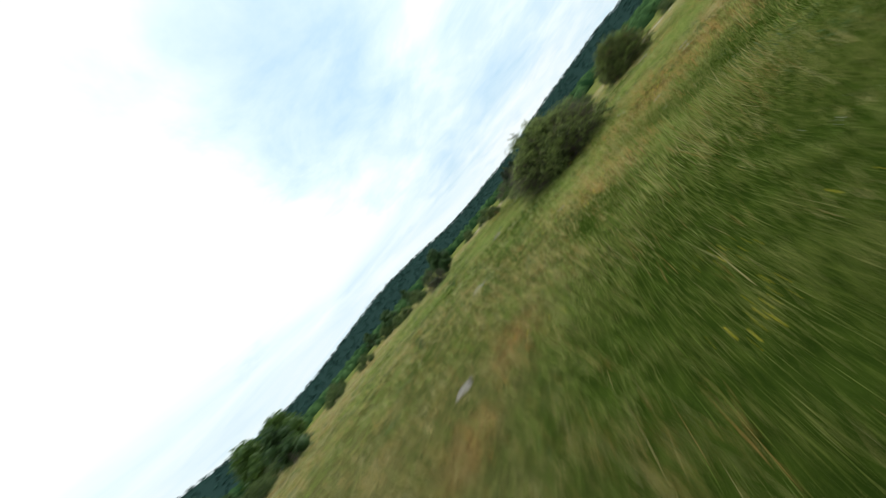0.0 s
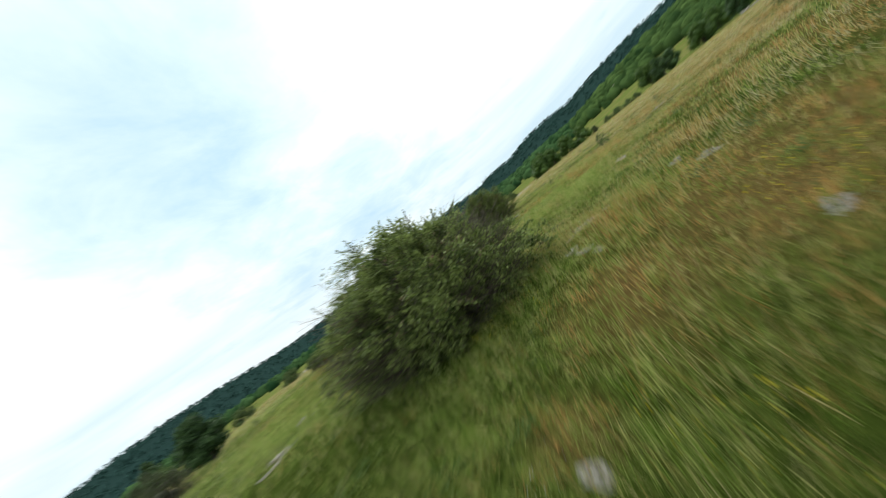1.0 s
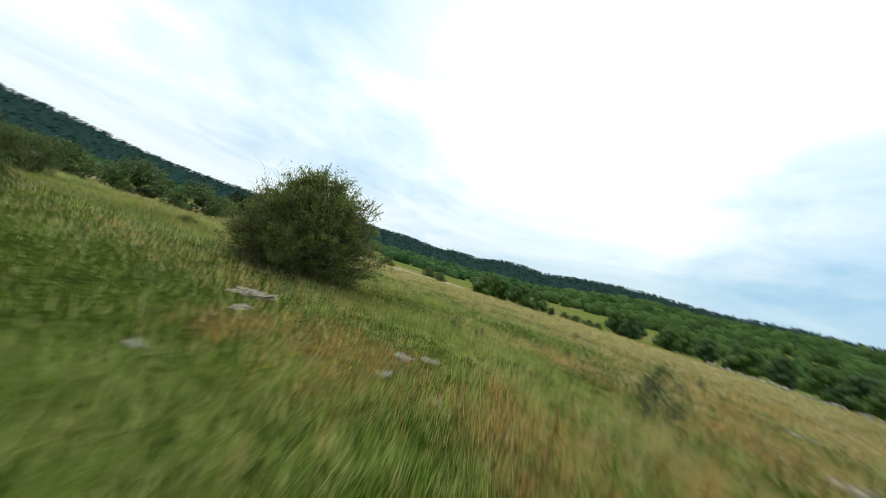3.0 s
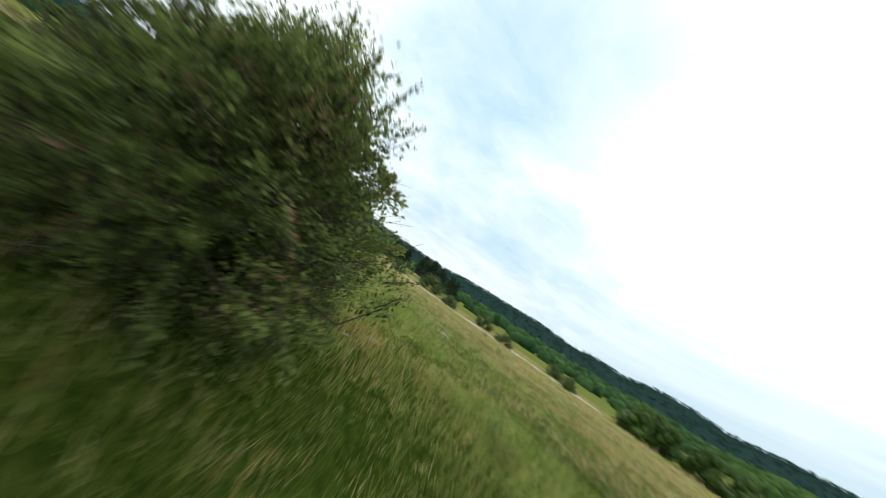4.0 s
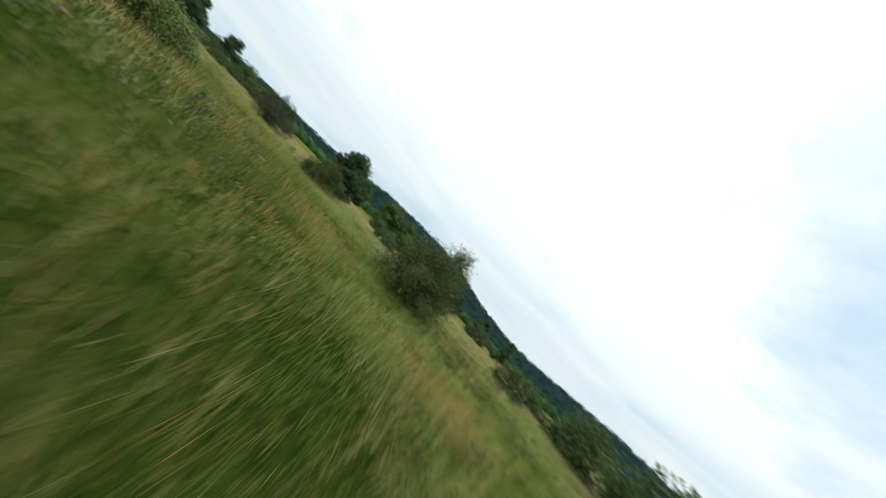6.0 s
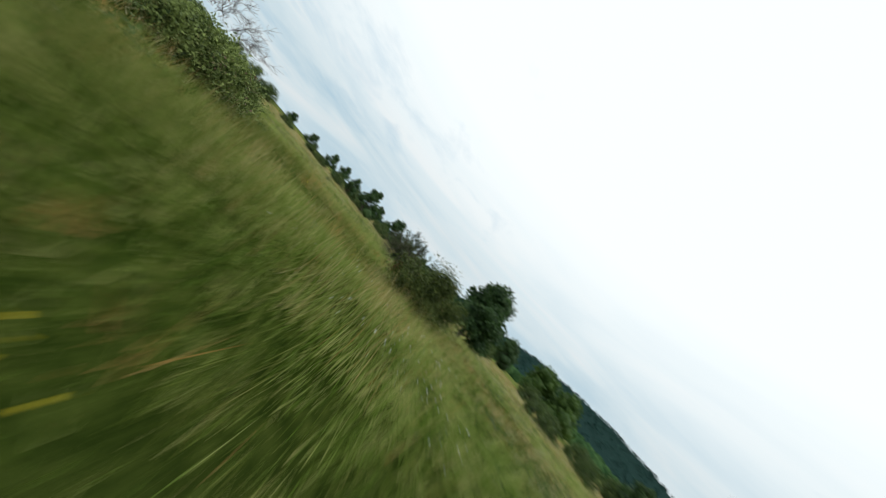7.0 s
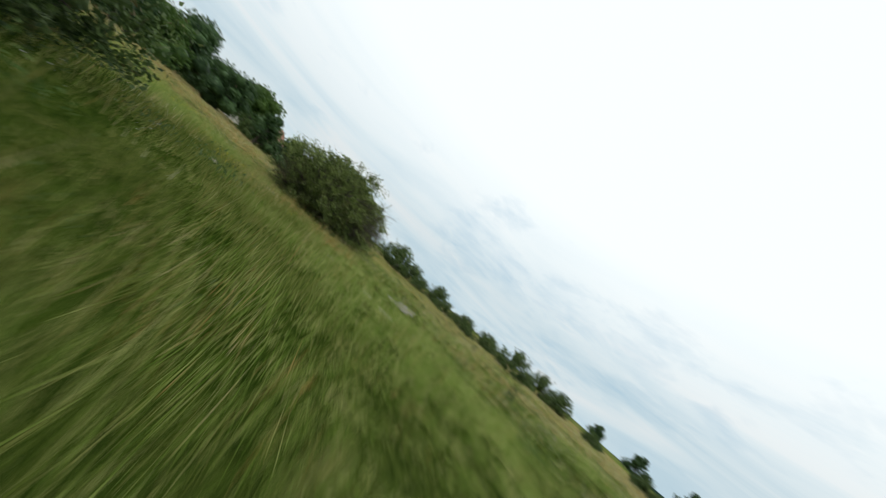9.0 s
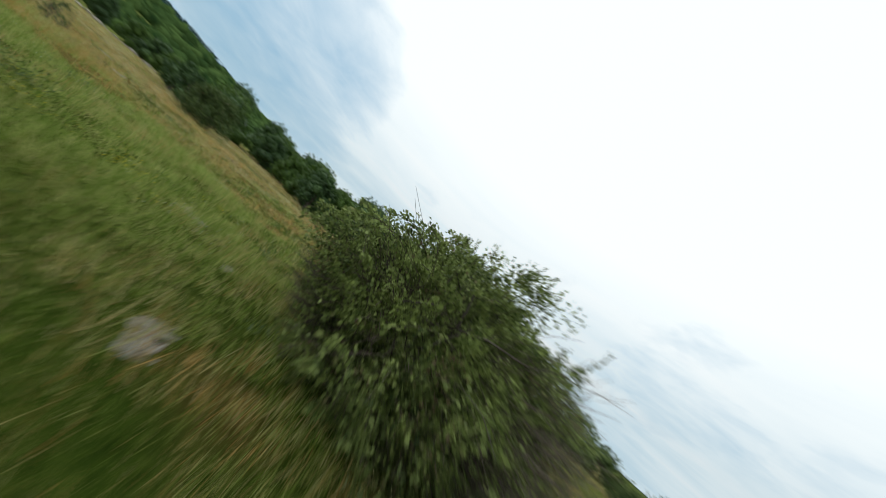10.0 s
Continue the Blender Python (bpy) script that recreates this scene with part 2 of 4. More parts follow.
def blade_material(name, stops, patch_scale=0.5, glow=0.3):
    m, t, bsdf, out = shader(name)
    rnd = node(t, "ShaderNodeNewGeometry").outputs["Random Per Island"]
    patch = noise_tex(t, patch_scale, 4.0, 0.6)
    f = math_node(t, "ADD", math_node(t, "MULTIPLY", rnd, 0.5), math_node(t, "MULTIPLY", patch, 0.55))
    # tussocks a hand wide differ in tone
    f = math_node(t, "ADD", f, math_node(t, "MULTIPLY_ADD", noise_tex(t, 6.5, 3.0), 1.05, -0.38))
    col = ramp(t, f, stops)
    t.links.new(col, bsdf.inputs["Base Color"])
    bsdf.inputs["Roughness"].default_value = 0.6
    bsdf.inputs["Specular IOR Level"].default_value = 0.2
    tr = node(t, "ShaderNodeBsdfTranslucent", Color=col)
    both = node(t, "ShaderNodeMixShader", Fac=glow)
    t.links.new(bsdf.outputs[0], both.inputs[1])
    t.links.new(tr.outputs[0], both.inputs[2])
    t.links.new(both.outputs[0], out.inputs[0])
    return m


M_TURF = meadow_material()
M_GRASS = blade_material("green grass", [(0.15, (0.064, 0.112, 0.011)), (0.45, (0.143, 0.242, 0.030)), (0.68, (0.285, 0.385, 0.080)), (0.92, (0.54, 0.53, 0.20))], 1.5, 0.4)
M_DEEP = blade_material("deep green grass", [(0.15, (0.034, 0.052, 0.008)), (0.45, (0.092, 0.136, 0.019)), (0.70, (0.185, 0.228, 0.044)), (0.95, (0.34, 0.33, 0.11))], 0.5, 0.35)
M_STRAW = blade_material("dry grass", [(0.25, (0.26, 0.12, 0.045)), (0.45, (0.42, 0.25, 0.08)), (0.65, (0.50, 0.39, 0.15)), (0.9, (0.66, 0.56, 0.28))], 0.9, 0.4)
M_RUSTY_GRASS = blade_material("rusty dry grass", [(0.2, (0.30, 0.13, 0.036)), (0.5, (0.50, 0.27, 0.085)), (0.85, (0.66, 0.41, 0.15))], 2.0, 0.35)
M_SEED = blade_material("pale seed heads", [(0.2, (0.30, 0.27, 0.11)), (0.55, (0.50, 0.45, 0.22)), (0.9, (0.66, 0.60, 0.38))], 0.35, 0.35)
M_FLOWER = blade_material("yellow petals", [(0.2, (0.55, 0.43, 0.02)), (0.8, (0.75, 0.62, 0.05))], 1.0, 0.2)
M_WHITE_FLOWER = blade_material("white petals", [(0.2, (0.62, 0.62, 0.52)), (0.8, (0.8, 0.8, 0.72))], 1.0, 0.2)
M_WEED = blade_material("dark green weeds", [(0.2, (0.030, 0.062, 0.012)), (0.6, (0.075, 0.135, 0.030)), (0.9, (0.15, 0.22, 0.06))], 0.8)
M_HERB = blade_material("grey-green herbs", [(0.2, (0.05, 0.09, 0.03)), (0.6, (0.10, 0.155, 0.055)), (0.9, (0.15, 0.20, 0.09))], 0.8)
M_HAWTHORN = leaf_material("hawthorn leaves", (0.030, 0.055, 0.014), (0.30, 0.375, 0.112), (0.20, 0.14, 0.09), 0.06, 0.36)
M_FRESH_HAWTHORN = leaf_material("fresh hawthorn leaves", (0.026, 0.048, 0.012), (0.26, 0.33, 0.090), (0.24, 0.15, 0.085), 0.085, 0.46)
M_LUSH = leaf_material("blackthorn leaves", (0.025, 0.050, 0.014), (0.13, 0.19, 0.055), (0.17, 0.12, 0.06), 0.03)
M_JUNIPER = leaf_material("juniper needles", (0.012, 0.026, 0.007), (0.155, 0.20, 0.050), (0.20, 0.10, 0.05), 0.03, 0.3, 0.5)
M_RUST = leaf_material("dead juniper needles", (0.10, 0.045, 0.022), (0.27, 0.12, 0.06), None, 0, 0.15, 0.7)
# oak green pulled towards blue, for the haze over the far trees
M_OAK = leaf_material("oak leaves", (0.016, 0.042, 0.015), (0.085, 0.155, 0.050), None, 0, 0.3)
M_ASH = leaf_material("pale green leaves", (0.03, 0.07, 0.014), (0.11, 0.19, 0.04), None, 0, 0.3)
M_PINE = leaf_material("pine needles", (0.012, 0.028, 0.014), (0.045, 0.080, 0.036), None, 0, 0.1)
M_BROWNISH = leaf_material("grey-brown twigs and leaves", (0.024, 0.038, 0.014), (0.125, 0.155, 0.07), (0.14, 0.105, 0.07), 0.06)
M_WOODS = leaf_material("far woodland", (0.016, 0.046, 0.018), (0.062, 0.120, 0.042), None, 0, 0.0, 0.9, 0.12)
M_FRESH_WOODS = leaf_material("fresh green woodland", (0.020, 0.046, 0.015), (0.070, 0.118, 0.034), None, 0, 0.0, 0.9, 0.12)
# the blue in this colour stands in for haze over the far ridges
M_HAZY_WOODS = leaf_material("distant woodland tinted with haze", (0.027, 0.064, 0.054), (0.040, 0.086, 0.070), None, 0, 0.0, 0.9, 0.12)
M_BARK = grain_material("bark", [(0.3, (0.035, 0.028, 0.022)), (0.7, (0.13, 0.11, 0.09))], 2.0, 22.0, 0.5)
M_TWIG = grain_material("bare twigs", [(0.3, (0.048, 0.038, 0.028)), (0.7, (0.155, 0.128, 0.098))], 3.0, 30.0, 0.3)
M_ROCK = grain_material("limestone", [(0.40, (0.06, 0.055, 0.045)), (0.445, (0.18, 0.165, 0.125)), (0.475, (0.46, 0.44, 0.40)), (0.505, (0.20, 0.18, 0.13)), (0.535, (0.47, 0.45, 0.40)), (0.57, (0.30, 0.275, 0.22)), (0.62, (0.11, 0.10, 0.055))], 8.0, 30.0, 1.0, 0.9, 0.06)
M_ROAD = grain_material("pale gravel", [(0.3, (0.32, 0.31, 0.28)), (0.7, (0.45, 0.44, 0.40))], 0.8, 20.0, 0.4)
M_WALL = grain_material("pale render", [(0.3, (0.55, 0.52, 0.46)), (0.7, (0.68, 0.65, 0.58))], 1.0, 20.0, 0.2)
M_ROOF = grain_material("terracotta roof", [(0.3, (0.20, 0.10, 0.07)), (0.7, (0.34, 0.19, 0.13))], 1.5, 12.0, 0.4)
M_DARK = grain_material("dark opening", [(0.3, (0.03, 0.03, 0.035)), (0.7, (0.06, 0.06, 0.065))], 1.0, 9.0, 0.1, 0.4)


# ---- the lie of the land ----
SKYLINE = ((-180, 0), (-165, 0.3), (-150, 1.2), (-135, 2.6), (-125, 3.6), (-116, 4.6), (-108, 5.6), (-101, 6.1), (-96, 6.0), (-92, 5.8), (-86, 6.4),
           (-79, 6.5), (-73, 6.0), (-68, 5.4), (-64, 5.8), (-60, 5.6), (-56, 4.9), (-52, 4.95), (-47, 4.5), (-42, 4.9), (-31, 4.6), (-27, 4.3), (-21, 3.6),
           (-15, 3.6), (-9, 3.5), (-4, 3.7), (0, 4.0), (4, 4.6), (9, 5.1), (13, 5.3), (18, 5.15), (27, 4.3), (32, 3.8), (37, 3.6), (41, 3.9), (45, 4.4), (48.5, 5.1),
           (52, 5.8), (59, 6.25), (66, 5.9), (72, 5.3), (76, 4.5), (80, 3.7), (84, 3.0), (92, 2.2), (106, 1), (128, 0.2), (180, 0))


def smooth(a, b, x):
    k = np.clip((x - a) / (b - a), 0, 1)
    return k * k * (3 - 2 * k)


def waves(x, y, size, seed):
    """Smooth pseudo-random swells, about -1 to 1."""
    rs = np.random.RandomState(seed)
    out = 0
    for _ in range(6):
        a, p, k = rs.uniform(0, 6.283), rs.uniform(0, 6.283), rs.uniform(0.6, 1.6) * 6.283 / size
        out = out + np.sin((x * math.cos(a) + y * math.sin(a)) * k + p)
    return out / 3.0


def land(x, y):
    """Height of the ground."""
    x, y = np.asarray(x, float), np.asarray(y, float)
    dx, dy = x - MID[0], y - MID[1]
    r = np.hypot(dx, dy)
    az = np.degrees(np.arctan2(-dx, dy))
    el = np.tan(np.radians(np.interp(az, [s[0] for s in SKYLINE], [s[1] for s in SKYLINE])))
    near_share = np.interp(az, [-180, -120, -85, -70, -50, -20, 20, 70, 100, 180], [0.9, 0.95, 0.80, 0.55, 0.45, 0.30, 0.22, 0.22, 0.5, 0.9])
    z = 0.07 * waves(x, y, 9, 3) + 0.025 * waves(x, y, 2.6, 5) + 0.022 * waves(x, y, 1.3, 6)
    z = z + 0.30 * np.exp(-((x - 12) ** 2 + (y - 40) ** 2) / 160)
    z = z + 0.5 * smooth(60, 150, r) * waves(x, y, 120, 8)
    wood = 7.0
    near = smooth(130, 620, r) * np.maximum(el * near_share * 620 - wood, 0)
    far = smooth(800, 2100, r) * np.maximum(el * 2100 - wood - near, 0)
    return z + near + far + smooth(200, 600, r) * waves(x, y, 260, 11) * 3 * np.clip(el * 20, 0, 1)


def z_at(x, y):
    return float(land(x, y))


def mesh_object(name, verts, faces, material, parent=None, smooth_shade=False):
    """One mesh object from arrays of points and faces with equally many corners each."""
    verts, faces = np.asarray(verts, np.float32), np.asarray(faces, np.int32)
    me = bpy.data.meshes.new(name)
    me.vertices.add(len(verts))
    me.vertices.foreach_set("co", verts.ravel())
    n, k = faces.shape
    me.loops.add(n * k)
    me.loops.foreach_set("vertex_index", faces.ravel())
    me.polygons.add(n)
    me.polygons.foreach_set("loop_start", np.arange(0, n * k, k, dtype=np.int32))
    me.polygons.foreach_set("loop_total", np.full(n, k, np.int32))
    if smooth_shade:
        me.polygons.foreach_set("use_smooth", np.ones(n, bool))
    me.update(calc_edges=True)
    me.materials.append(material)
    ob = new(name, me)
    ob.parent = parent
    return ob


def part(name, bm, material, parent, label=""):
    me = bpy.data.meshes.new(name)
    bm.to_mesh(me)
    bm.free()
    me.materials.append(material)
    ob = new(name, me)
    ob.parent = parent
    return tagged(ob, label)


def build_ground():
    rings = np.r_[0.01, np.arange(0.7, 62, 0.7), np.geomspace(63, 4200, 74)]
    turns = np.linspace(0, 2 * math.pi, 480, endpoint=False)
    rr, aa = np.meshgrid(rings, turns, indexing="ij")
    x, y = MID[0] + rr * np.cos(aa), MID[1] + rr * np.sin(aa)
    v = np.stack([x, y, land(x, y)], -1).reshape(-1, 3)
    i, j = np.meshgrid(np.arange(len(rings) - 1), np.arange(480), indexing="ij")
    a, b = i * 480 + j, i * 480 + (j + 1) % 480
    f = np.stack([a, a + 480, b + 480, b], -1).reshape(-1, 4)
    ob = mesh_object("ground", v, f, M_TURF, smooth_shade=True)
    tagged(ob, "rough meadow of green turf with straw and rusty patches, rising to hills", "meadow", kind="structure")


build_ground()


# ---- plants ----
def turned(n, rs):
    """n random right-handed frames: along, across, normal."""
    a = rs.normal(size=(n, 3))
    a /= np.linalg.norm(a, axis=1, keepdims=True)
    b = rs.normal(size=(n, 3))
    b -= (a * b).sum(1, keepdims=True) * a
    b /= np.linalg.norm(b, axis=1, keepdims=True)
    return a, b, np.cross(a, b)


def leaf_faces(points, size, rs, aspect=0.55, upward=0.0, along=None):
    """A pointed leaf, slightly folded, at each point."""
    n = len(points)
    a, b, c = turned(n, rs)
    if along is not None:
        a = along + 0.5 * a
        a /= np.linalg.norm(a, axis=1, keepdims=True)
        b -= (a * b).sum(1, keepdims=True) * a
        b /= np.linalg.norm(b, axis=1, keepdims=True)
        c = np.cross(a, b)
    a = a + np.array([0, 0, upward])
    s = (size * rs.uniform(0.6, 1.35, n))[:, None]
    v = np.stack([points, points + s * (0.45 * a + aspect * 0.5 * b + 0.12 * c), points + s * a, points + s * (0.45 * a - aspect * 0.5 * b + 0.12 * c)], 1)
    f = np.arange(4 * n).reshape(n, 4)
    return v.reshape(-1, 3), f


def limbs_mesh(name, lines, material, parent, sides=5):
    """Tapered round limbs, each a list of (point, radius)."""
    verts, faces, base = [], [], 0
    for line in lines:
        for k, (p, r) in enumerate(line):
            q = line[min(k + 1, len(line) - 1)][0] if k + 1 < len(line) else p
            o = line[max(k - 1, 0)][0]
            d = (Vector(q) - Vector(o)).normalized() if (Vector(q) - Vector(o)).length > 1e-6 else Vector((0, 0, 1))
            u = d.orthogonal().normalized()
            w = d.cross(u)
            for s in range(sides):
                th = 2 * math.pi * s / sides
                verts.append(Vector(p) + r * (math.cos(th) * u + math.sin(th) * w))
        for k in range(len(line) - 1):
            for s in range(sides):
                faces.append((base + k * sides + s, base + k * sides + (s + 1) % sides, base + (k + 1) * sides + (s + 1) % sides, base + (k + 1) * sides + s))
        base += len(line) * sides
    return mesh_object(name, [tuple(v) for v in verts], faces, material, parent, True)


def limb(start, end, r0, r1, rs, steps=5, wander=0.12):
    start, end = np.array(start, float), np.array(end, float)
    span = np.linalg.norm(end - start)
    out = []
    for k in range(steps + 1):
        f = k / steps
        p = start + (end - start) * f + (rs.normal(size=3) * span * wander * math.sin(math.pi * f))
        out.append((tuple(p), r0 + (r1 - r0) * f))
    return out


def dome(f):
    """Width of a rounded bush at the height fraction f."""
    return np.sqrt(np.maximum(1 - np.abs(f * 1.12 - 0.12) ** 2.6, 0)) * (0.80 + 0.20 * np.minimum(f * 3, 1))


def crown_points(w, d, h, clumps, each, puff, rs, low=0.04, spire=0.0):
    """Leaf places of a bush: clumps over a lumpy dome, denser towards its skin."""
    f = rs.uniform(low, 1.0, clumps) ** 0.85
    th = rs.uniform(0, 2 * math.pi, clumps)
    lump = 1 + 0.16 * np.sin(2 * th + 5 * f + rs.uniform(0, 6)) + 0.12 * np.sin(5 * th - 7 * f + rs.uniform(0, 6)) + 0.08 * rs.normal(size=clumps)
    rho = dome(f) * lump * np.sqrt(rs.uniform(0.18, 1.0, clumps))
    top = 1 + 0.10 * np.sin(3 * th + rs.uniform(0, 6)) + 0.05 * rs.normal(size=clumps)
    c = np.stack([rho * np.cos(th) * w / 2, rho * np.sin(th) * d / 2, f * h * top], -1)
    # the clumps gather into boughs with gaps between them
    boughs = c[:max(clumps // 13, 8)]
    near = np.argmin(np.linalg.norm(c[:, None] - boughs[None], axis=2), axis=1)
    c = boughs[near] + (c - boughs[near]) * np.array([0.80, 0.80, 0.68])
    q = np.clip(rs.normal(size=(clumps, each, 3)) * 0.5, -0.85, 0.85)
    size = (puff * rs.uniform(0.5, 1.3, clumps))[:, None, None]
    pts = c[:, None] + q * size * np.array([1, 1, 0.8 + spire])
    pts = pts.reshape(-1, 3)
    pts[:, 2] = np.maximum(pts[:, 2], 0.03)
    return pts, c


def sprays(w, d, h, count, rs, low):
    """Arching leafy shoots from within a bush out to its lumpy skin: twigs, leaf places and their ways."""
    phase = rs.uniform(0, 6.28, 4)
    twigs, pts, ways = [], [], []
    for _ in range(count):
        th, f = rs.uniform(0, 2 * math.pi), low + (1 - low) * rs.uniform(0, 1) ** 0.9
        lump = 1 + 0.13 * math.sin(2 * th + 4 * f + phase[0]) + 0.12 * math.sin(5 * th - 6 * f + phase[1]) + 0.09 * math.sin(9 * th + 11 * f + phase[2])
        skin = float(dome(np.array(min(f, 0.985)))) * lump * (1.08 - 0.50 * rs.uniform(0, 1) ** 1.6)
        tip = np.array([skin * math.cos(th) * w / 2, skin * math.sin(th) * d / 2, f * h * (1 + 0.07 * math.sin(2 * th + phase[3]) + 0.05 * math.sin(7 * th + phase[0]))])
        root = tip * np.array([0.62, 0.62, 0.80])
        out = tip - root
        out = out / max(np.linalg.norm(out), 1e-3) + 0.35 * rs.normal(size=3) + np.array([0, 0, 0.25])
        out /= np.linalg.norm(out)
        reach = rs.uniform(0.35, 0.95) * min(1.0, h / 2.6)
        k = np.linspace(0, 1, 4)[:, None]
        line = tip - out * reach * (1 - k) - np.array([0, 0, 0.65]) * reach * (k - 0.35) ** 2
        line[:, 2] = np.maximum(line[:, 2], 0.04)
        twigs.append([(tuple(p), 0.006 - 0.0035 * n / 3) for n, p in enumerate(line)])
        n = int(reach * rs.uniform(90, 140))
        g = rs.uniform(0, 1, n) ** 0.8
        at = np.stack([np.interp(g, k[:, 0], line[:, j]) for j in range(3)], -1)
        pts.append(at + rs.normal(size=(n, 3)) * (0.055 * (1.15 - 0.75 * g))[:, None])
        ways.append(np.repeat(out[None], n, 0))
    pts = np.concatenate(pts)
    pts[:, 2] = np.maximum(pts[:, 2], 0.03)
    return twigs, pts, np.concatenate(ways)


def bush(x, y, w, d, h, seed, leaf, label, category="bush", name="bush", clumps=260, each=45, size=0.075, puff=0.30, sprigs=40, turn=0.0, stems=6, spire=0.0, group="", aspect=0.55, dead_twigs=0, cores=0, core_size=0.4, core_reach=0.66, low=0.04, shoots=0):
    """A bush: stems with their limbs under a crown of many small leaves, loose sprigs above it."""
    rs = np.random.RandomState(seed)
    thing = new(name)
    pts, centres = crown_points(w, d, h, clumps, each, puff, rs, low, spire)
    sets = [leaf_faces(pts, size, rs, aspect, 0.15 + 0.4 * spire)]
    twigs = []
    for k in range(stems):
        a = 2 * math.pi * k / stems + rs.uniform(-0.4, 0.4)
        foot = (0.10 * w * math.cos(a), 0.10 * d * math.sin(a), -0.08)
        out = rs.uniform(0.35, 0.75)
        tip = (out * w / 2 * math.cos(a), out * d / 2 * math.sin(a), h * rs.uniform(0.6, 0.9))
        stem = limb(foot, tip, 0.018 * h, 0.006 * h, rs)
        limbs_mesh("stem", [stem], M_BARK, thing, 5)
        for _ in range(4):
            c = centres[rs.randint(len(centres))]
            twigs.append(limb(stem[rs.randint(2, 5)][0], c, 0.007 * h, 0.003 * h, rs, 3))
    # loose sprigs standing out of the outline
    tips, ways = [], []
    for _ in range(sprigs):
        c = centres[rs.randint(len(centres))]
        if c[2] < 0.35 * h:
            continue
        outward = np.array([c[0] / w, c[1] / d, 0.35 + 0.5 * c[2] / h])
        outward = outward / np.linalg.norm(outward) + 0.35 * rs.normal(size=3)
        outward /= np.linalg.norm(outward)
        start = c * 0.97
        reach = rs.uniform(0.2, 0.55) * min(1.0, h / 2.5)
        twigs.append(limb(start, start + outward * reach, 0.0035 * h, 0.0012 * h, rs, 3, 0.05))
        n = int(reach / 0.009) + 2
        tips.append(start + outward * rs.uniform(0.1, 1.0, (n, 1)) * reach + rs.normal(size=(n, 3)) * 0.015)
        ways.append(np.repeat(outward[None], n, 0))
    if tips:
        sets.append(leaf_faces(np.concatenate(tips), size * 0.7, rs, aspect, along=np.concatenate(ways)))
    if shoots:
        more, at, ways = sprays(w, d, h, shoots, rs, low)
        twigs += more
        sets.append(leaf_faces(at, size, rs, aspect, along=ways * 1.3))
    tagged(limbs_mesh("brushwood", twigs, M_BARK, thing, 3), kind="stuff")
    if dead_twigs:
        dry = []
        for _ in range(dead_twigs):
            a, f = rs.uniform(0, 2 * math.pi), rs.uniform(0.03, 0.75)
            k = 1.03 * float(dome(np.array(f)))
            foot = np.array([0.45 * k * w / 2 * math.cos(a), 0.45 * k * d / 2 * math.sin(a), f * h * 0.7])
            tip = np.array([k * w / 2 * math.cos(a + 0.2), k * d / 2 * math.sin(a + 0.2), f * h * rs.uniform(0.7, 1.2) + 0.05])
            dry.append(limb(foot, tip, 0.006, 0.003, rs, 4, 0.10))
            main = dry[-1]
            for _ in range(2):
                s = np.array(main[rs.randint(2, 4)][0])
                dry.append(limb(s, s + (tip - foot) * 0.35 + rs.normal(size=3) * 0.12, 0.004, 0.002, rs, 2))
        tagged(limbs_mesh("dead_wood", dry, M_TWIG, thing, 3), "bare grey-brown twigs", kind="stuff")
    v = np.concatenate([s[0] for s in sets])
    fc = np.arange(len(v)).reshape(-1, 4)
    mesh_object("foliage", v, fc, leaf, thing)
    if cores:
        mid = centres[rs.choice(len(centres), cores, replace=False)] * np.array([core_reach, core_reach, core_reach + 0.08])
        core(mid, np.full(cores, core_size), leaf, thing, rs)
    thing.matrix_basis = pose(x, y, z_at(x, y), rz=turn)
    return tagged(thing, label, category, group)


def ball_mesh():
    bm = bmesh.new()
    bmesh.ops.create_icosphere(bm, subdivisions=2, radius=1.0)
    pts, tris = np.array([v.co[:] for v in bm.verts]), np.array([[v.index for v in f.verts] for f in bm.faces])
    bm.free()
    return pts, tris


BALL, BALL_FACES = ball_mesh()


def core(centres, sizes, material, parent, rs):
    """The dense inside of a crown: lumpy masses of foliage under the outer leaves."""
    n = len(centres)
    k = 1 + 0.14 * rs.normal(size=(n, len(BALL)))
    v = np.asarray(centres)[:, None] + BALL[None] * (k * np.asarray(sizes)[:, None])[:, :, None] * np.array([1, 1, 0.85])
    v = v.reshape(-1, 3)
    v[:, 2] = np.maximum(v[:, 2], 0.05)
    f = (np.arange(n)[:, None, None] * len(BALL) + BALL_FACES[None]).reshape(-1, 3)
    return mesh_object("crown_core", v, f, material, parent, True)


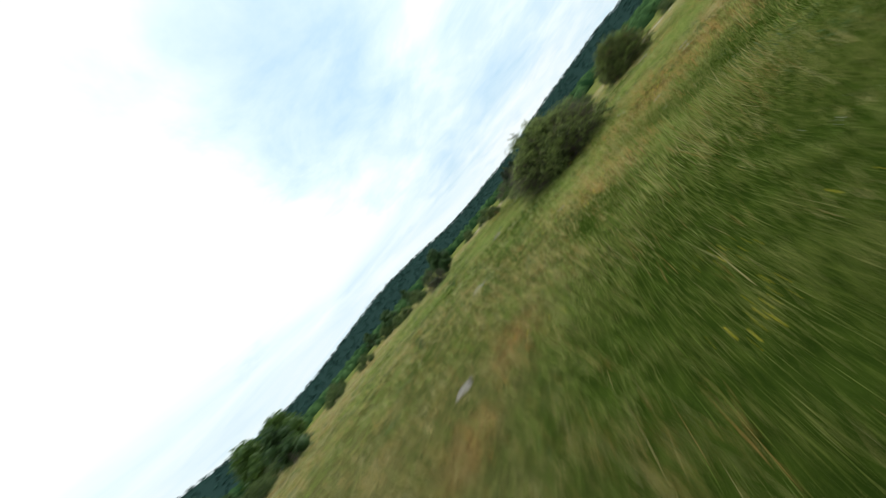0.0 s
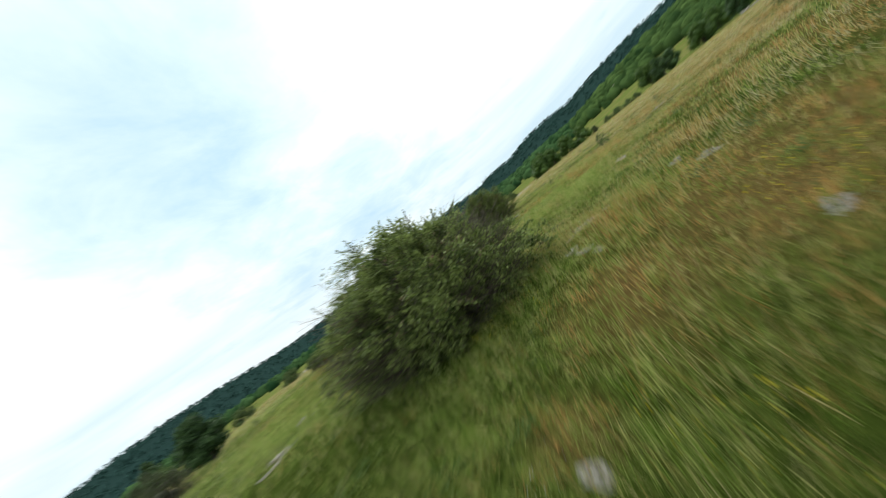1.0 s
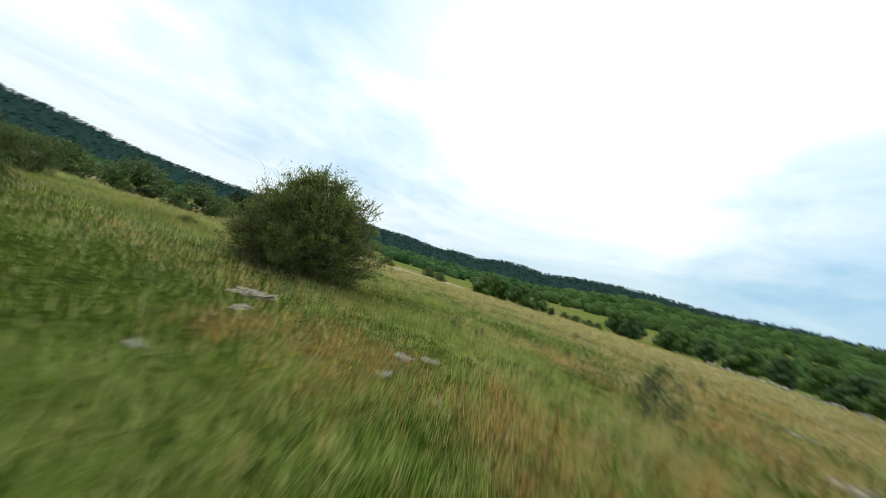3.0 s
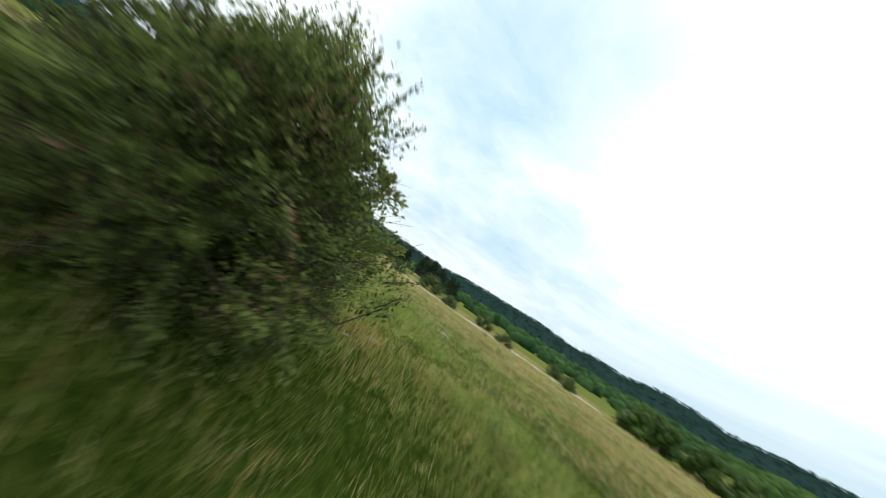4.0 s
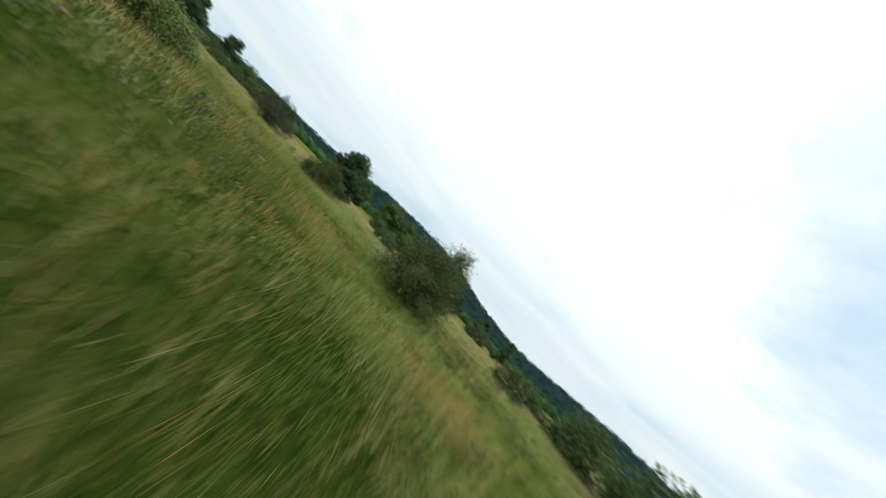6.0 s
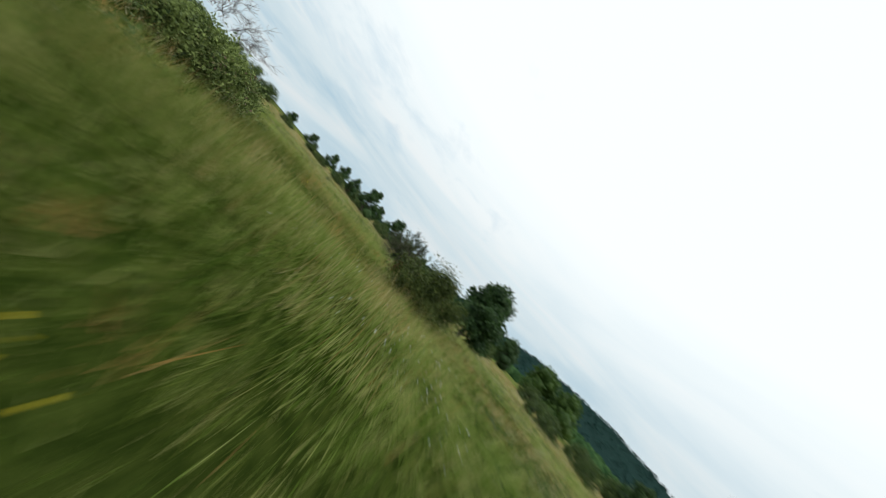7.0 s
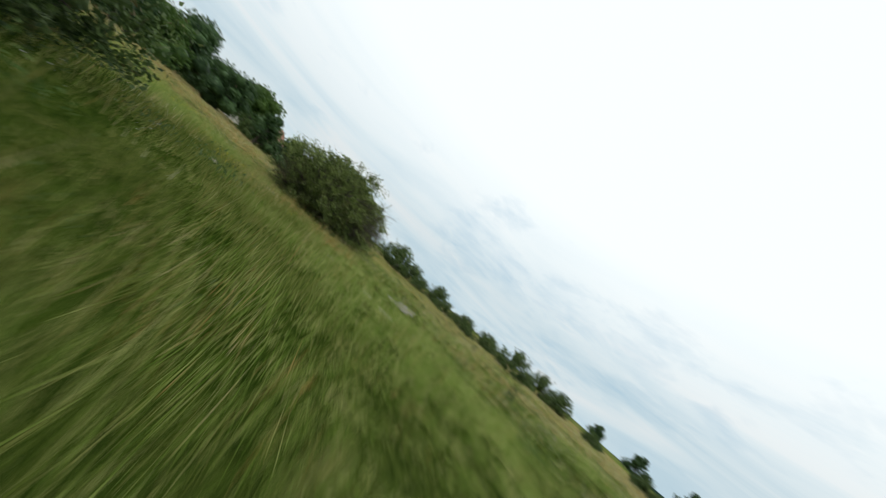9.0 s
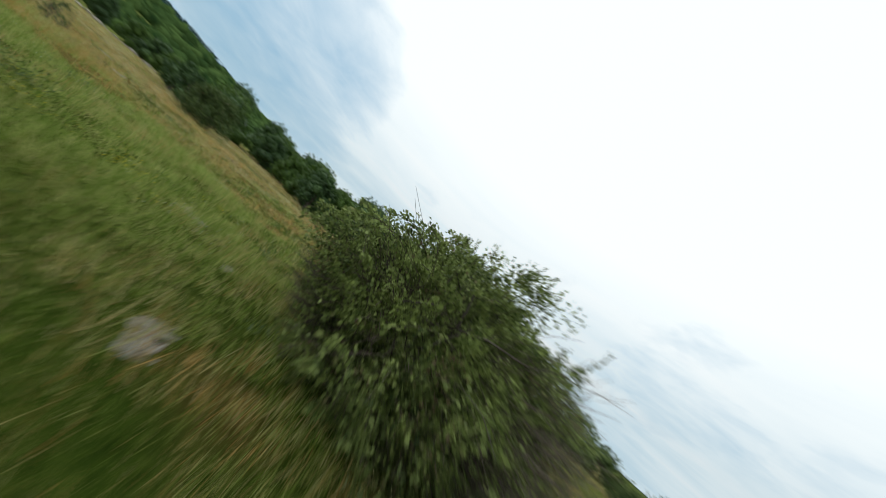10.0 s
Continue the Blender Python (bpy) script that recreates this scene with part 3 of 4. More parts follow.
def tree(x, y, h, w, seed, leaf, label, lobes=9, leaves=3200, size=0.3, trunk_share=0.22, name="tree", group=""):
    """A broad-leaved tree: tapered trunk, limbs to each lobe, a crown of leaves with gaps."""
    rs = np.random.RandomState(seed)
    thing = new(name)
    lines = [limb((0, 0, -0.1), (rs.normal() * 0.1, rs.normal() * 0.1, h * 0.62), 0.030 * h, 0.012 * h, rs, 6, 0.03)]
    pts, mids, girths = [], [], []
    for k in range(lobes):
        f = (k + 0.5) / lobes
        a = k * 2.4 + rs.uniform(-0.5, 0.5)
        zc = h * (trunk_share + (0.84 - trunk_share) * f ** 0.8)
        rad = w / 2 * (1 - 0.75 * f ** 2.2) * rs.uniform(0.35, 0.72)
        c = np.array([rad * math.cos(a), rad * math.sin(a), zc])
        size_l = w * rs.uniform(0.19, 0.30) * (1 - 0.35 * f)
        lines.append(limb((0, 0, h * min(0.6, trunk_share * 0.7 + 0.4 * f)), c, 0.012 * h, 0.004 * h, rs, 4))
        mids.append(c)
        girths.append(size_l * 0.66)
        n = leaves // lobes
        out = rs.normal(size=(n, 3))
        out /= np.linalg.norm(out, axis=1, keepdims=True)
        pts.append(c + out * size_l * rs.uniform(0.62, 1.12, (n, 1)) * np.array([1, 1, 0.85]))
    limbs_mesh("trunk", lines[:1], M_BARK, thing, 7)
    tagged(limbs_mesh("branchwork", lines[1:], M_BARK, thing, 5), kind="stuff")
    v, f = leaf_faces(np.concatenate(pts), size, rs, 0.7, 0.1)
    mesh_object("crown", v, f, leaf, thing)
    core(mids, girths, leaf, thing, rs)
    thing.matrix_basis = pose(x, y, z_at(x, y) - 0.1, rz=rs.uniform(0, 360))
    return tagged(thing, label, "tree", group)


def pine(x, y, h, w, seed, label, group=""):
    """A dark conifer: straight trunk, whorls of drooping boughs of needles."""
    rs = np.random.RandomState(seed)
    thing = new("conifer")
    lines, pts = [limb((0, 0, -0.1), (0, 0, h), 0.022 * h, 0.004 * h, rs, 6, 0.01)], []
    for k in range(22):
        f = k / 22
        zc, rad = h * (0.16 + 0.82 * f), w / 2 * (1 - f) ** 0.7 * rs.uniform(0.75, 1.1)
        for s in range(6):
            a = s * 1.05 + k * 0.7 + rs.uniform(-0.2, 0.2)
            tip = np.array([rad * math.cos(a), rad * math.sin(a), zc - 0.12 * rad])
            lines.append(limb((0, 0, zc), tip, 0.004 * h, 0.0015 * h, rs, 2))
            n = 16
            pts.append(np.array([0, 0, zc]) + (tip - np.array([0, 0, zc])) * rs.uniform(0.2, 1, (n, 1)) + rs.normal(size=(n, 3)) * 0.035 * h)
    limbs_mesh("trunk", lines[:1], M_BARK, thing, 6)
    tagged(limbs_mesh("branchwork", lines[1:], M_BARK, thing, 3), kind="stuff")
    v, f = leaf_faces(np.concatenate(pts), 0.075 * h, rs, 0.5)
    mesh_object("crown", v, f, M_PINE, thing)
    thing.matrix_basis = pose(x, y, z_at(x, y) - 0.1)
    return tagged(thing, label, "tree", group)


def bare_bush(x, y, w, h, seed, label):
    """A leafless thorn: spreading stems that fork again and again into fine drooping twigs."""
    rs = np.random.RandomState(seed)
    thing = new("bare_bush")

    def fork(lines, start, way, length, radius, depth, last):
        way = way / np.linalg.norm(way)
        lines.append(limb(start, start + way * length, radius, radius * 0.6, rs, 3, 0.07))
        if depth == 0:
            return
        for _ in range(3 if depth > 1 else last):
            k = rs.uniform(0.4, 1.0)
            bent = way + rs.normal(size=3) * 0.5 + np.array([0, 0, 0.05 if depth > 2 else -0.14])
            fork(lines, start + way * length * k, bent, length * rs.uniform(0.5, 0.78), max(radius * 0.55, 0.0035), depth - 1, last)

    lines, mains = [], []
    for k in range(13):
        a = 2 * math.pi * k / 13 + rs.uniform(-0.3, 0.3)
        stem = []
        fork(stem, np.array([0.15 * math.cos(a), 0.15 * math.sin(a), -0.05]), np.array([math.cos(a) * w / h * rs.uniform(0.25, 0.7), math.sin(a) * w / h * rs.uniform(0.25, 0.7), 1.1]), h * 0.48, 0.02, 4, 7)
        mains.append(stem[0])
        lines += stem[1:]
    # the twigs hang clear of the turf
    lines = [line for line in lines if min(p[2] for p, q in line) > 0.45 * h]
    for line in mains:
        limbs_mesh("stem", [line], M_BARK, thing, 6)
    tagged(limbs_mesh("brushwood", lines, M_BARK, thing, 3), kind="stuff")
    thing.matrix_basis = pose(x, y, z_at(x, y))
    return tagged(thing, label, "bush")


def copies(proto, spots, base):
    """Copies of a plant of the height base at (x, y, height); each turned its own way."""
    for n, (x, y, h) in enumerate(spots):
        k = h / base
        c = copy_thing(proto, pose(x, y, z_at(x, y) - 0.05, rz=(n * 97 + 31) % 360))
        c.scale = (k * (1.0 + 0.12 * math.sin(n * 2.3)), k * (1.0 + 0.12 * math.cos(n * 1.7)), k)


# the two great thorn bushes that the camera rounds
bush(7.6, 13.65, 4.7, 4.4, 2.4, 11, M_HAWTHORN, "wide dark green thorn bush with grey twigs and loose sprigs", clumps=420, each=70, size=0.056, puff=0.26, sprigs=150, dead_twigs=850, cores=60, core_size=0.36, core_reach=0.52, low=0.0, shoots=1150, aspect=0.6)
bush(22.1, 24.62, 4.1, 3.4, 3.1, 12, M_FRESH_HAWTHORN, "tall rounded thorn bush, olive green with brownish twigs", clumps=420, each=70, size=0.054, puff=0.28, sprigs=260, dead_twigs=420, cores=60, core_size=0.36, core_reach=0.52, low=0.10, turn=-35, shoots=1100)

# junipers and low bushes of the meadow
JUN = "bushy olive-green juniper in the dry grass"
bush(12.6, 20.7, 3.7, 3.3, 1.45, 21, M_OAK, "low spreading dark green juniper", "juniper", clumps=210, each=170, size=0.06, puff=0.30, sprigs=14, spire=0.5, aspect=0.42, cores=20, core_size=0.42, core_reach=0.58, low=0.0)
bush(15.6, 26.9, 2.3, 2.0, 1.0, 22, M_JUNIPER, "low ragged juniper in the dry grass", "juniper", clumps=60, each=150, size=0.061, puff=0.28, sprigs=8, spire=0.6, aspect=0.32, cores=8, core_size=0.26, core_reach=0.62)
bush(15.25, 37.3, 2.7, 2.2, 1.5, 23, M_JUNIPER, JUN, "juniper", clumps=95, each=175, size=0.061, puff=0.30, sprigs=8, spire=0.7, aspect=0.32, cores=12, core_size=0.34, core_reach=0.48)
bush(14.1, 38.6, 1.7, 1.6, 1.9, 24, M_JUNIPER, "upright juniper with loose pointed shoots", "juniper", clumps=70, each=150, size=0.061, puff=0.26, sprigs=26, spire=0.9, aspect=0.32, cores=8, core_size=0.30, core_reach=0.62)
rusty = bush(7.8, 35.15, 1.95, 1.9, 1.05, 25, M_JUNIPER, "round juniper with rust-brown dead sprays", "juniper", clumps=95, each=200, size=0.061, puff=0.26, sprigs=6, spire=0.6, aspect=0.32, cores=10, core_size=0.30, core_reach=0.62)
bush(20.5, 32.87, 0.75, 0.6, 0.30, 36, M_JUNIPER, "low brownish juniper beside a limestone rock", "juniper", clumps=24, each=150, size=0.04, puff=0.14, sprigs=6, stems=3, spire=0.5, aspect=0.32)
bush(10.06, 29.43, 2.2, 2.1, 0.74, 26, M_HAWTHORN, "low leafy green bush beside a leafless thorn", clumps=360, each=75, size=0.062)
bush(10.4, 22.3, 3.1, 3.1, 2.2, 35, M_LUSH, "dark green leafy bush beside the leafless thorn", clumps=420, each=60, size=0.075, puff=0.24, sprigs=80, cores=30, core_size=0.36, core_reach=0.55, low=0.0)
bush(8.4, 24.2, 0.9, 0.8, 0.6, 37, M_BROWNISH, "small grey-green bush near the leafless thorn", clumps=40, each=50, size=0.05, puff=0.18, sprigs=20, stems=4, low=0.0)
bare_bush(8.75, 26.2, 4.3, 2.35, 27, "leafless grey thorn bush of tangled twigs")
bush(-2.3, 31.8, 3.0, 2.8, 2.05, 28, M_BROWNISH, "loose grey-green thorn bush with feathery top", clumps=150, each=34, size=0.06, puff=0.30, sprigs=260, dead_twigs=260, cores=10, core_size=0.3, core_reach=0.4, low=0.0)
bush(36.0, 6.2, 4.6, 4.2, 2.8, 29, M_LUSH, "dark grey-green thorn bush at the edge of the wood", clumps=300, each=50, size=0.13, puff=0.5, sprigs=120)
bush(76.8, 36.1, 1.2, 1.2, 1.3, 30, M_BROWNISH, "small brownish half-dead bush", clumps=60, each=40, size=0.12)

# rust-brown dead sprays on the round juniper
def dead_sprays():
    rs = np.random.RandomState(61)
    for a, f in ((-80, 0.4), (150, 0.35)):
        c = np.array([0.90 * math.cos(radians(a)), 0.86 * math.sin(radians(a)), 1.0 * f])
        v, fc = leaf_faces(c + rs.normal(size=(160, 3)) * 0.09, 0.05, rs, 0.4, 0.3)
        tagged(mesh_object("dead_spray", v, fc, M_RUST, rusty), "rust-brown dead needles", kind="stuff")


dead_sprays()

seedling = bush(24.3, 15.7, 0.8, 0.7, 0.85, 33, M_OAK, "sparse juniper seedling in dry grass", "juniper", clumps=26, each=40, size=0.045, puff=0.13, sprigs=40, stems=4, spire=0.8, aspect=0.4, group="juniper seedlings")
copies(seedling, [(24.53, 20.1, 0.42), (24.93, 19.55, 0.32), (27.7, 18.17, 0.36), (28.08, 34.59, 0.45), (15.35, 42.34, 0.5), (36.6, 37.56, 0.5), (41.62, 47.25, 0.5), (34.25, 14.88, 0.4), (38.09, 20.75, 0.4),
                  (42.76, 25.66, 0.45), (-2.2, 10.98, 0.4), (-0.32, 18.1, 0.45), (15.66, 32.29, 0.4), (-4.78, 23.6, 0.4), (2.39, 33.84, 0.4)], 0.85)

edge_bush = bush(22.6, 45.58, 4.4, 3.6, 2.1, 31, M_LUSH, "rounded dull green bush at the edge of the meadow", clumps=150, each=16, size=0.20, puff=0.48, cores=12, core_size=0.40, sprigs=8, stems=4, group="bushes of the meadow edge")
copies(edge_bush, [(19.3, 48.62, 2.8), (15.23, 50.66, 2.5), (26.6, 58.5, 2.4), (-7.2, 46.0, 1.5), (-10.7, 46.6, 1.6), (-4.2, 47.8, 1.3), (13.5, 45.7, 1.2), (9.2, 56.0, 1.5), (-14.2, 52.8, 1.8),
                   (-18.1, 41.0, 1.7), (34.7, 66.5, 1.9), (43.4, 62.4, 1.8), (51.1, 56.4, 1.7), (58.9, 50.5, 1.8), (43.0, 72.1, 3.0), (31.7, 78.5, 2.4), (53.4, 66.4, 2.4), (64.3, 58.4, 2.2),
                   (-9.1, 4.6, 2.1), (-5.5, 0.7, 1.5), (-3.7, -1.2, 1.3), (-0.7, -2.5, 1.4)], 2.4)
copies(edge_bush, [(2.1, -8.3, 2.9), (-0.7, -9.9, 2.2), (-4.0, -6.9, 2.2), (-8.3, -6.8, 1.5), (-11.2, -5.2, 1.8), (-17.4, -1.9, 2.4), (-20.8, -2.1, 2.2), (-26.7, 31.9, 2.0), (-34.4, 24.1, 3.0),
                   (-26.0, 43.1, 2.0), (90.9, 38.0, 1.5), (91.6, 35.6, 1.6), (92.3, 33.0, 1.5), (92.8, 31.1, 1.4), (-20.0, 60.8, 2.4), (-31.1, 53.0, 2.6), (-37.9, 45.2, 2.4), (-12.2, 70.3, 2.6), (-1.9, 74.1, 2.4), (6.7, 70.3, 2.2), (14.5, 78.3, 2.8),
                   (-22.6, 22.5, 1.6), (-26.7, 14.2, 2.0), (16.8, -7.3, 2.6), (21.0, -8.4, 3.0)], 2.4)
copies(edge_bush, [(-22.5, 13.5, 1.4), (-24.0, 6.5, 1.3), (-21.5, 19.0, 1.3), (-24.5, 25.2, 1.4), (-25.5, 28.0, 1.5), (-22.0, 10.0, 1.2), (-21.0, 3.0, 1.2), (-19.0, -6.0, 1.5), (-14.0, -9.0, 1.6), (-23.0, 16.5, 1.3),
                   (-20.0, 24.0, 1.2)], 2.4)

# trees
tree(-0.77, 37.15, 3.9, 3.3, 41, M_OAK, "small dense dark green tree standing alone", lobes=16, leaves=9000, size=0.14, trunk_share=0.14)
oak = tree(71.2, -9.3, 9.5, 9.0, 42, M_OAK, "dark green oak at the edge of the wood", lobes=13, leaves=2600, size=0.42, trunk_share=0.10, group="trees of the wood edge")
ash = tree(58.4, -4.3, 6.5, 7.4, 43, M_ASH, "fresh green tree at the edge of the wood", lobes=13, leaves=2400, size=0.38, trunk_share=0.10, group="trees of the wood edge")
thorn = tree(-17.3, 21.1, 3.9, 3.0, 44, M_OAK, "small round dark tree along the meadow's far side", leaves=1500, size=0.22, trunk_share=0.12, group="small trees along the meadow")
copies(thorn, [(-27, 22.5, 4.2), (-23.6, 0.8, 2.6), (-26.1, 8.5, 3.2), (-25.7, 11.5, 3.3), (-24.9, 4.6, 2.8), (-21, 16.4, 3.0), (-28.7, 18.3, 3.4), (-31, 28.1, 3.2), (16.4, -4.15, 3.6), (19.8, -5.66, 4.1),
               (32.2, -3.6, 5.0), (-18.3, 61.5, 4.8), (-23.7, 83, 6.0), (-16.5, 84.7, 6.2), (-30.8, 79.3, 5.6), (98.5, 25.8, 5.4), (46.5, 4.6, 3.9), (49.6, 4.4, 4.1), (53.0, 3.4, 4.6)], 3.9)
copies(oak, [(27.5, -11.7, 5.6), (34, -12.1, 7.2), (38.6, -8, 5.6), (45.8, -28.1, 10), (39.2, -26.2, 7), (47.1, -49.9, 9.7), (54.1, -10.1, 6), (47.3, 1, 4.6), (114.5, 26.3, 5.6), (113.6, 12.3, 6.2), (106.3, 1.6, 6.2), (90.8, -3.6, 5.9),
             (-66.2, 54.7, 8.6), (132.1, 5.5, 7.4), (77.8, -21.9, 10), (62, -22.2, 9), (180.4, 104.4, 8.1), (172, 112.6, 7.4), (188.6, 100.1, 6.8)], 9.5)
copies(ash, [(41.5, -10, 4.6), (32.1, -6.6, 5), (47.6, -10.3, 5.4), (118.9, 20.1, 5.9), (110.1, 6, 6.2), (98.7, -2, 5.6), (82.8, -4.2, 5), (65.3, -6.3, 7), (126.2, 17.1, 6.8), (51.9, -18.3, 8), (-56.4, 69.3, 9.4), (-61.1, 64.3, 9.8),
             (28.1, -18.6, 7), (101.0, 29.3, 6.0), (72.8, 41.0, 4.4), (70.2, 47.0, 4.8), (75.5, 38.3, 4.0), (57.8, -13.3, 7), (70.4, 44.3, 4.2), (67.4, 46.1, 3.8)], 6.5)
pn = pine(63.3, 148.1, 10, 8.5, 51, "dark pine in a clump beyond the meadow", group="pines beyond the meadow")
copies(pn, [(66.0, 153.1, 9.5), (68.6, 149.2, 10.5), (71.5, 152.0, 9.0), (74.1, 150.4, 9.8), (77.0, 153.0, 9.0), (80.2, 148.5, 9.5), (84.0, 150.0, 8.6), (50.7, 159.4, 9.4), (54.0, 160.5, 9.0), (57.5, 158.5, 9.6)], 10)


def rock(x, y, sx, sy, sz, seed, turn=0.0, blocky=0.8, sunk=0.38):
    """A weathered limestone block half sunk in the turf."""
    rs = np.random.RandomState(seed)
    bm = bmesh.new()
    bmesh.ops.create_icosphere(bm, subdivisions=4, radius=1.0)
    off = Vector(rs.uniform(-50, 50, 3))
    for v in bm.verts:
        c = v.co.copy()
        k = 1 + 0.34 * noise.noise(c * 1.3 + off) + 0.22 * noise.noise(c * 3.7 + off) - 0.30 * abs(noise.noise(c * 4.5 + off)) - 0.10 * abs(noise.noise(c * 11.0 + off))
        c = Vector((max(-blocky, min(blocky, c.x)), max(-blocky, min(blocky, c.y)), max(-0.7, min(0.62, c.z)))) * k
        # weathered ledges and clefts
        step = 0.22 * math.sin(9.0 * c.z + 4.0 * noise.noise(c * 1.7 + off)) * (0.4 + abs(c.z))
        cleft = 0.30 * max(0.0, 1 - 9 * abs(noise.noise(Vector((c.x * 1.6, c.y * 1.6, 0.3)) + off)))
        v.co = (c.x * sx * (1 + 0.3 * step), c.y * sy * (1 + 0.3 * step), (c.z - cleft * max(c.z, 0)) * sz)
    me = bpy.data.meshes.new("rock")
    bm.to_mesh(me)
    bm.free()
    me.materials.append(M_ROCK)
    ob = new("rock", me)
    ob.matrix_basis = pose(x, y, z_at(x, y) - sunk * sz, rs.uniform(-8, 8), rs.uniform(-8, 8), turn)
    return tagged(ob, "pale grey limestone rock half sunk in the grass", "rock", "rocks in the meadow")


# the stones by which the round passes: x, y, length
SOUTH_ROCKS = ((-0.35, 4.42, 0.42), (6.69, 6.87, 0.22), (5.28, 7.53, 0.22), (3.71, 7.63, 0.25), (7.89, 8.27, 0.32), (10.48, 9.21, 0.36), (5.51, 9.44, 0.32), (0.83, 9.71, 0.75),
               (11, 9.77, 0.32), (8.6, 10.45, 0.3), (8.75, 10.75, 0.34), (10.48, 10.94, 0.22), (9, 11.1, 0.5), (10.25, 11.15, 0.3), (10.01, 11.28, 0.5), (9.53, 11.37, 0.26),
               (16.43, 12.53, 0.62), (30.76, 12.88, 0.7), (26.6, 13.1, 0.66), (26.1, 13.3, 0.6), (11.75, 15, 0.4), (12.05, 15.1, 0.36), (10.16, 15.15, 0.26), (16.3, 15.69, 0.28),
               (23.6, 16, 0.3), (8.55, 16.5, 0.4), (8.3, 16.65, 0.34), (3.46, 17.2, 0.6), (20.59, 17.3, 0.2), (20.43, 17.98, 0.24))
NORTH_ROCKS = ((21.4, 18.15, 0.3), (21.1, 18.35, 0.4), (3.78, 17.95, 1.0), (18.42, 19.01, 0.26), (5.91, 19.21, 0.18), (16.1, 19.35, 0.33), (24.69, 19.7, 0.3), (8.51, 19.73, 0.24),
               (4.86, 19.86, 0.28), (19.48, 20.08, 0.36), (4.45, 20.4, 0.55), (19.88, 20.95, 0.95), (24.53, 25.7, 0.22), (25.07, 25.91, 0.26), (20.41, 28.81, 0.28),
               (16.41, 31.13, 0.38), (24.62, 31.44, 0.34), (29.54, 32.04, 0.6), (20.22, 32.4, 0.36), (13.98, 33.31, 0.24), (10.02, 33.55, 0.36), (10.35, 33.55, 0.28),
               (8.97, 32.47, 0.3), (14.64, 36.41, 0.28), (18.56, 37.26, 0.28), (26.31, 38.39, 0.42), (33.99, 41.95, 0.75), (26.28, 42.5, 0.5), (14.5, 43.9, 0.6), (13.9, 45, 0.7))
for n, (rx, ry, rsz) in enumerate(SOUTH_ROCKS + NORTH_ROCKS):
    rock(rx, ry, rsz * 0.56, rsz * (0.30 + 0.09 * (n % 3)), rsz * 0.22 + 0.03, 100 + n, n * 47 % 180)
# a domed boulder under the tall bush, and the broad slab that the meadow has not quite covered
rock(22.2, 26.7, 0.62, 0.42, 0.34, 187, 40, 0.9)
rock(6.62, 27.8, 0.60, 0.80, 0.14, 188, 8, 1.0, 0.45)


# ---- beyond the meadow: a gravel lane, a dry-stone wall, houses ----
def lane():
    """A pale gravel lane across the far side of the meadow, on a low bank."""
    a, b = np.array([8.0, 79.0]), np.array([66.0, 51.0])
    way = (b - a) / np.linalg.norm(b - a)
    side = np.array([-way[1], way[0]])
    verts, n = [], 60
    for k in range(n + 1):
        c = a + (b - a) * k / n + side * 1.5 * math.sin(k / n * 5.0)
        for off, up in ((-1.6, -0.1), (-0.9, 0.10), (0.0, 0.13), (0.9, 0.10), (1.6, -0.1)):
            p = c + side * off
            verts.append((p[0], p[1], z_at(*p) + up))
    faces = [(k * 5 + j, (k + 1) * 5 + j, (k + 1) * 5 + j + 1, k * 5 + j + 1) for k in range(n) for j in range(4)]
    tagged(mesh_object("road", verts, faces, M_ROAD), "pale gravel lane on a low bank across the meadow", "road", kind="structure")


lane()


def stone_wall():
    """A tumbled dry-stone wall in front of the wood."""
    rs = np.random.RandomState(71)
    thing = new("stone_wall")
    shapes = []
    for k in range(5):
        bm = bmesh.new()
        bmesh.ops.create_cube(bm, size=1.0)
        for v in bm.verts:
            v.co = Vector((v.co.x * rs.uniform(0.7, 1.2), v.co.y * rs.uniform(0.6, 1.0), v.co.z * rs.uniform(0.6, 1.1)))
        me = bpy.data.meshes.new("stone")
        bm.to_mesh(me)
        bm.free()
        me.materials.append(M_ROCK)
        shapes.append(me)
    a, b = np.array([76.0, -1.5]), np.array([106.0, 12.0])
    for k in range(150):
        f = k / 150 + rs.uniform(-0.003, 0.003)
        p = a + (b - a) * f + rs.normal(size=2) * 0.25
        if rs.uniform() < 0.62:
            continue
        ob = new("stone", shapes[k % 5])
        ob.parent = thing
        ob.matrix_basis = pose(p[0], p[1], z_at(*p) + rs.uniform(-0.05, 0.22), *rs.uniform(-25, 25, 2), rs.uniform(0, 180)) @ Matrix.Diagonal((rs.uniform(0.4, 0.9), rs.uniform(0.4, 0.7), rs.uniform(0.3, 0.6), 1))
    tagged(thing, "tumbled pale dry-stone wall before the wood", "wall")


stone_wall()


def box(bm, x0, x1, y0, y1, z0, z1):
    made = bmesh.ops.create_cube(bm, size=1.0)["verts"]
    for v in made:
        v.co = Vector(((x0 + x1) / 2 + v.co.x * (x1 - x0), (y0 + y1) / 2 + v.co.y * (y1 - y0), (z0 + z1) / 2 + v.co.z * (z1 - z0)))


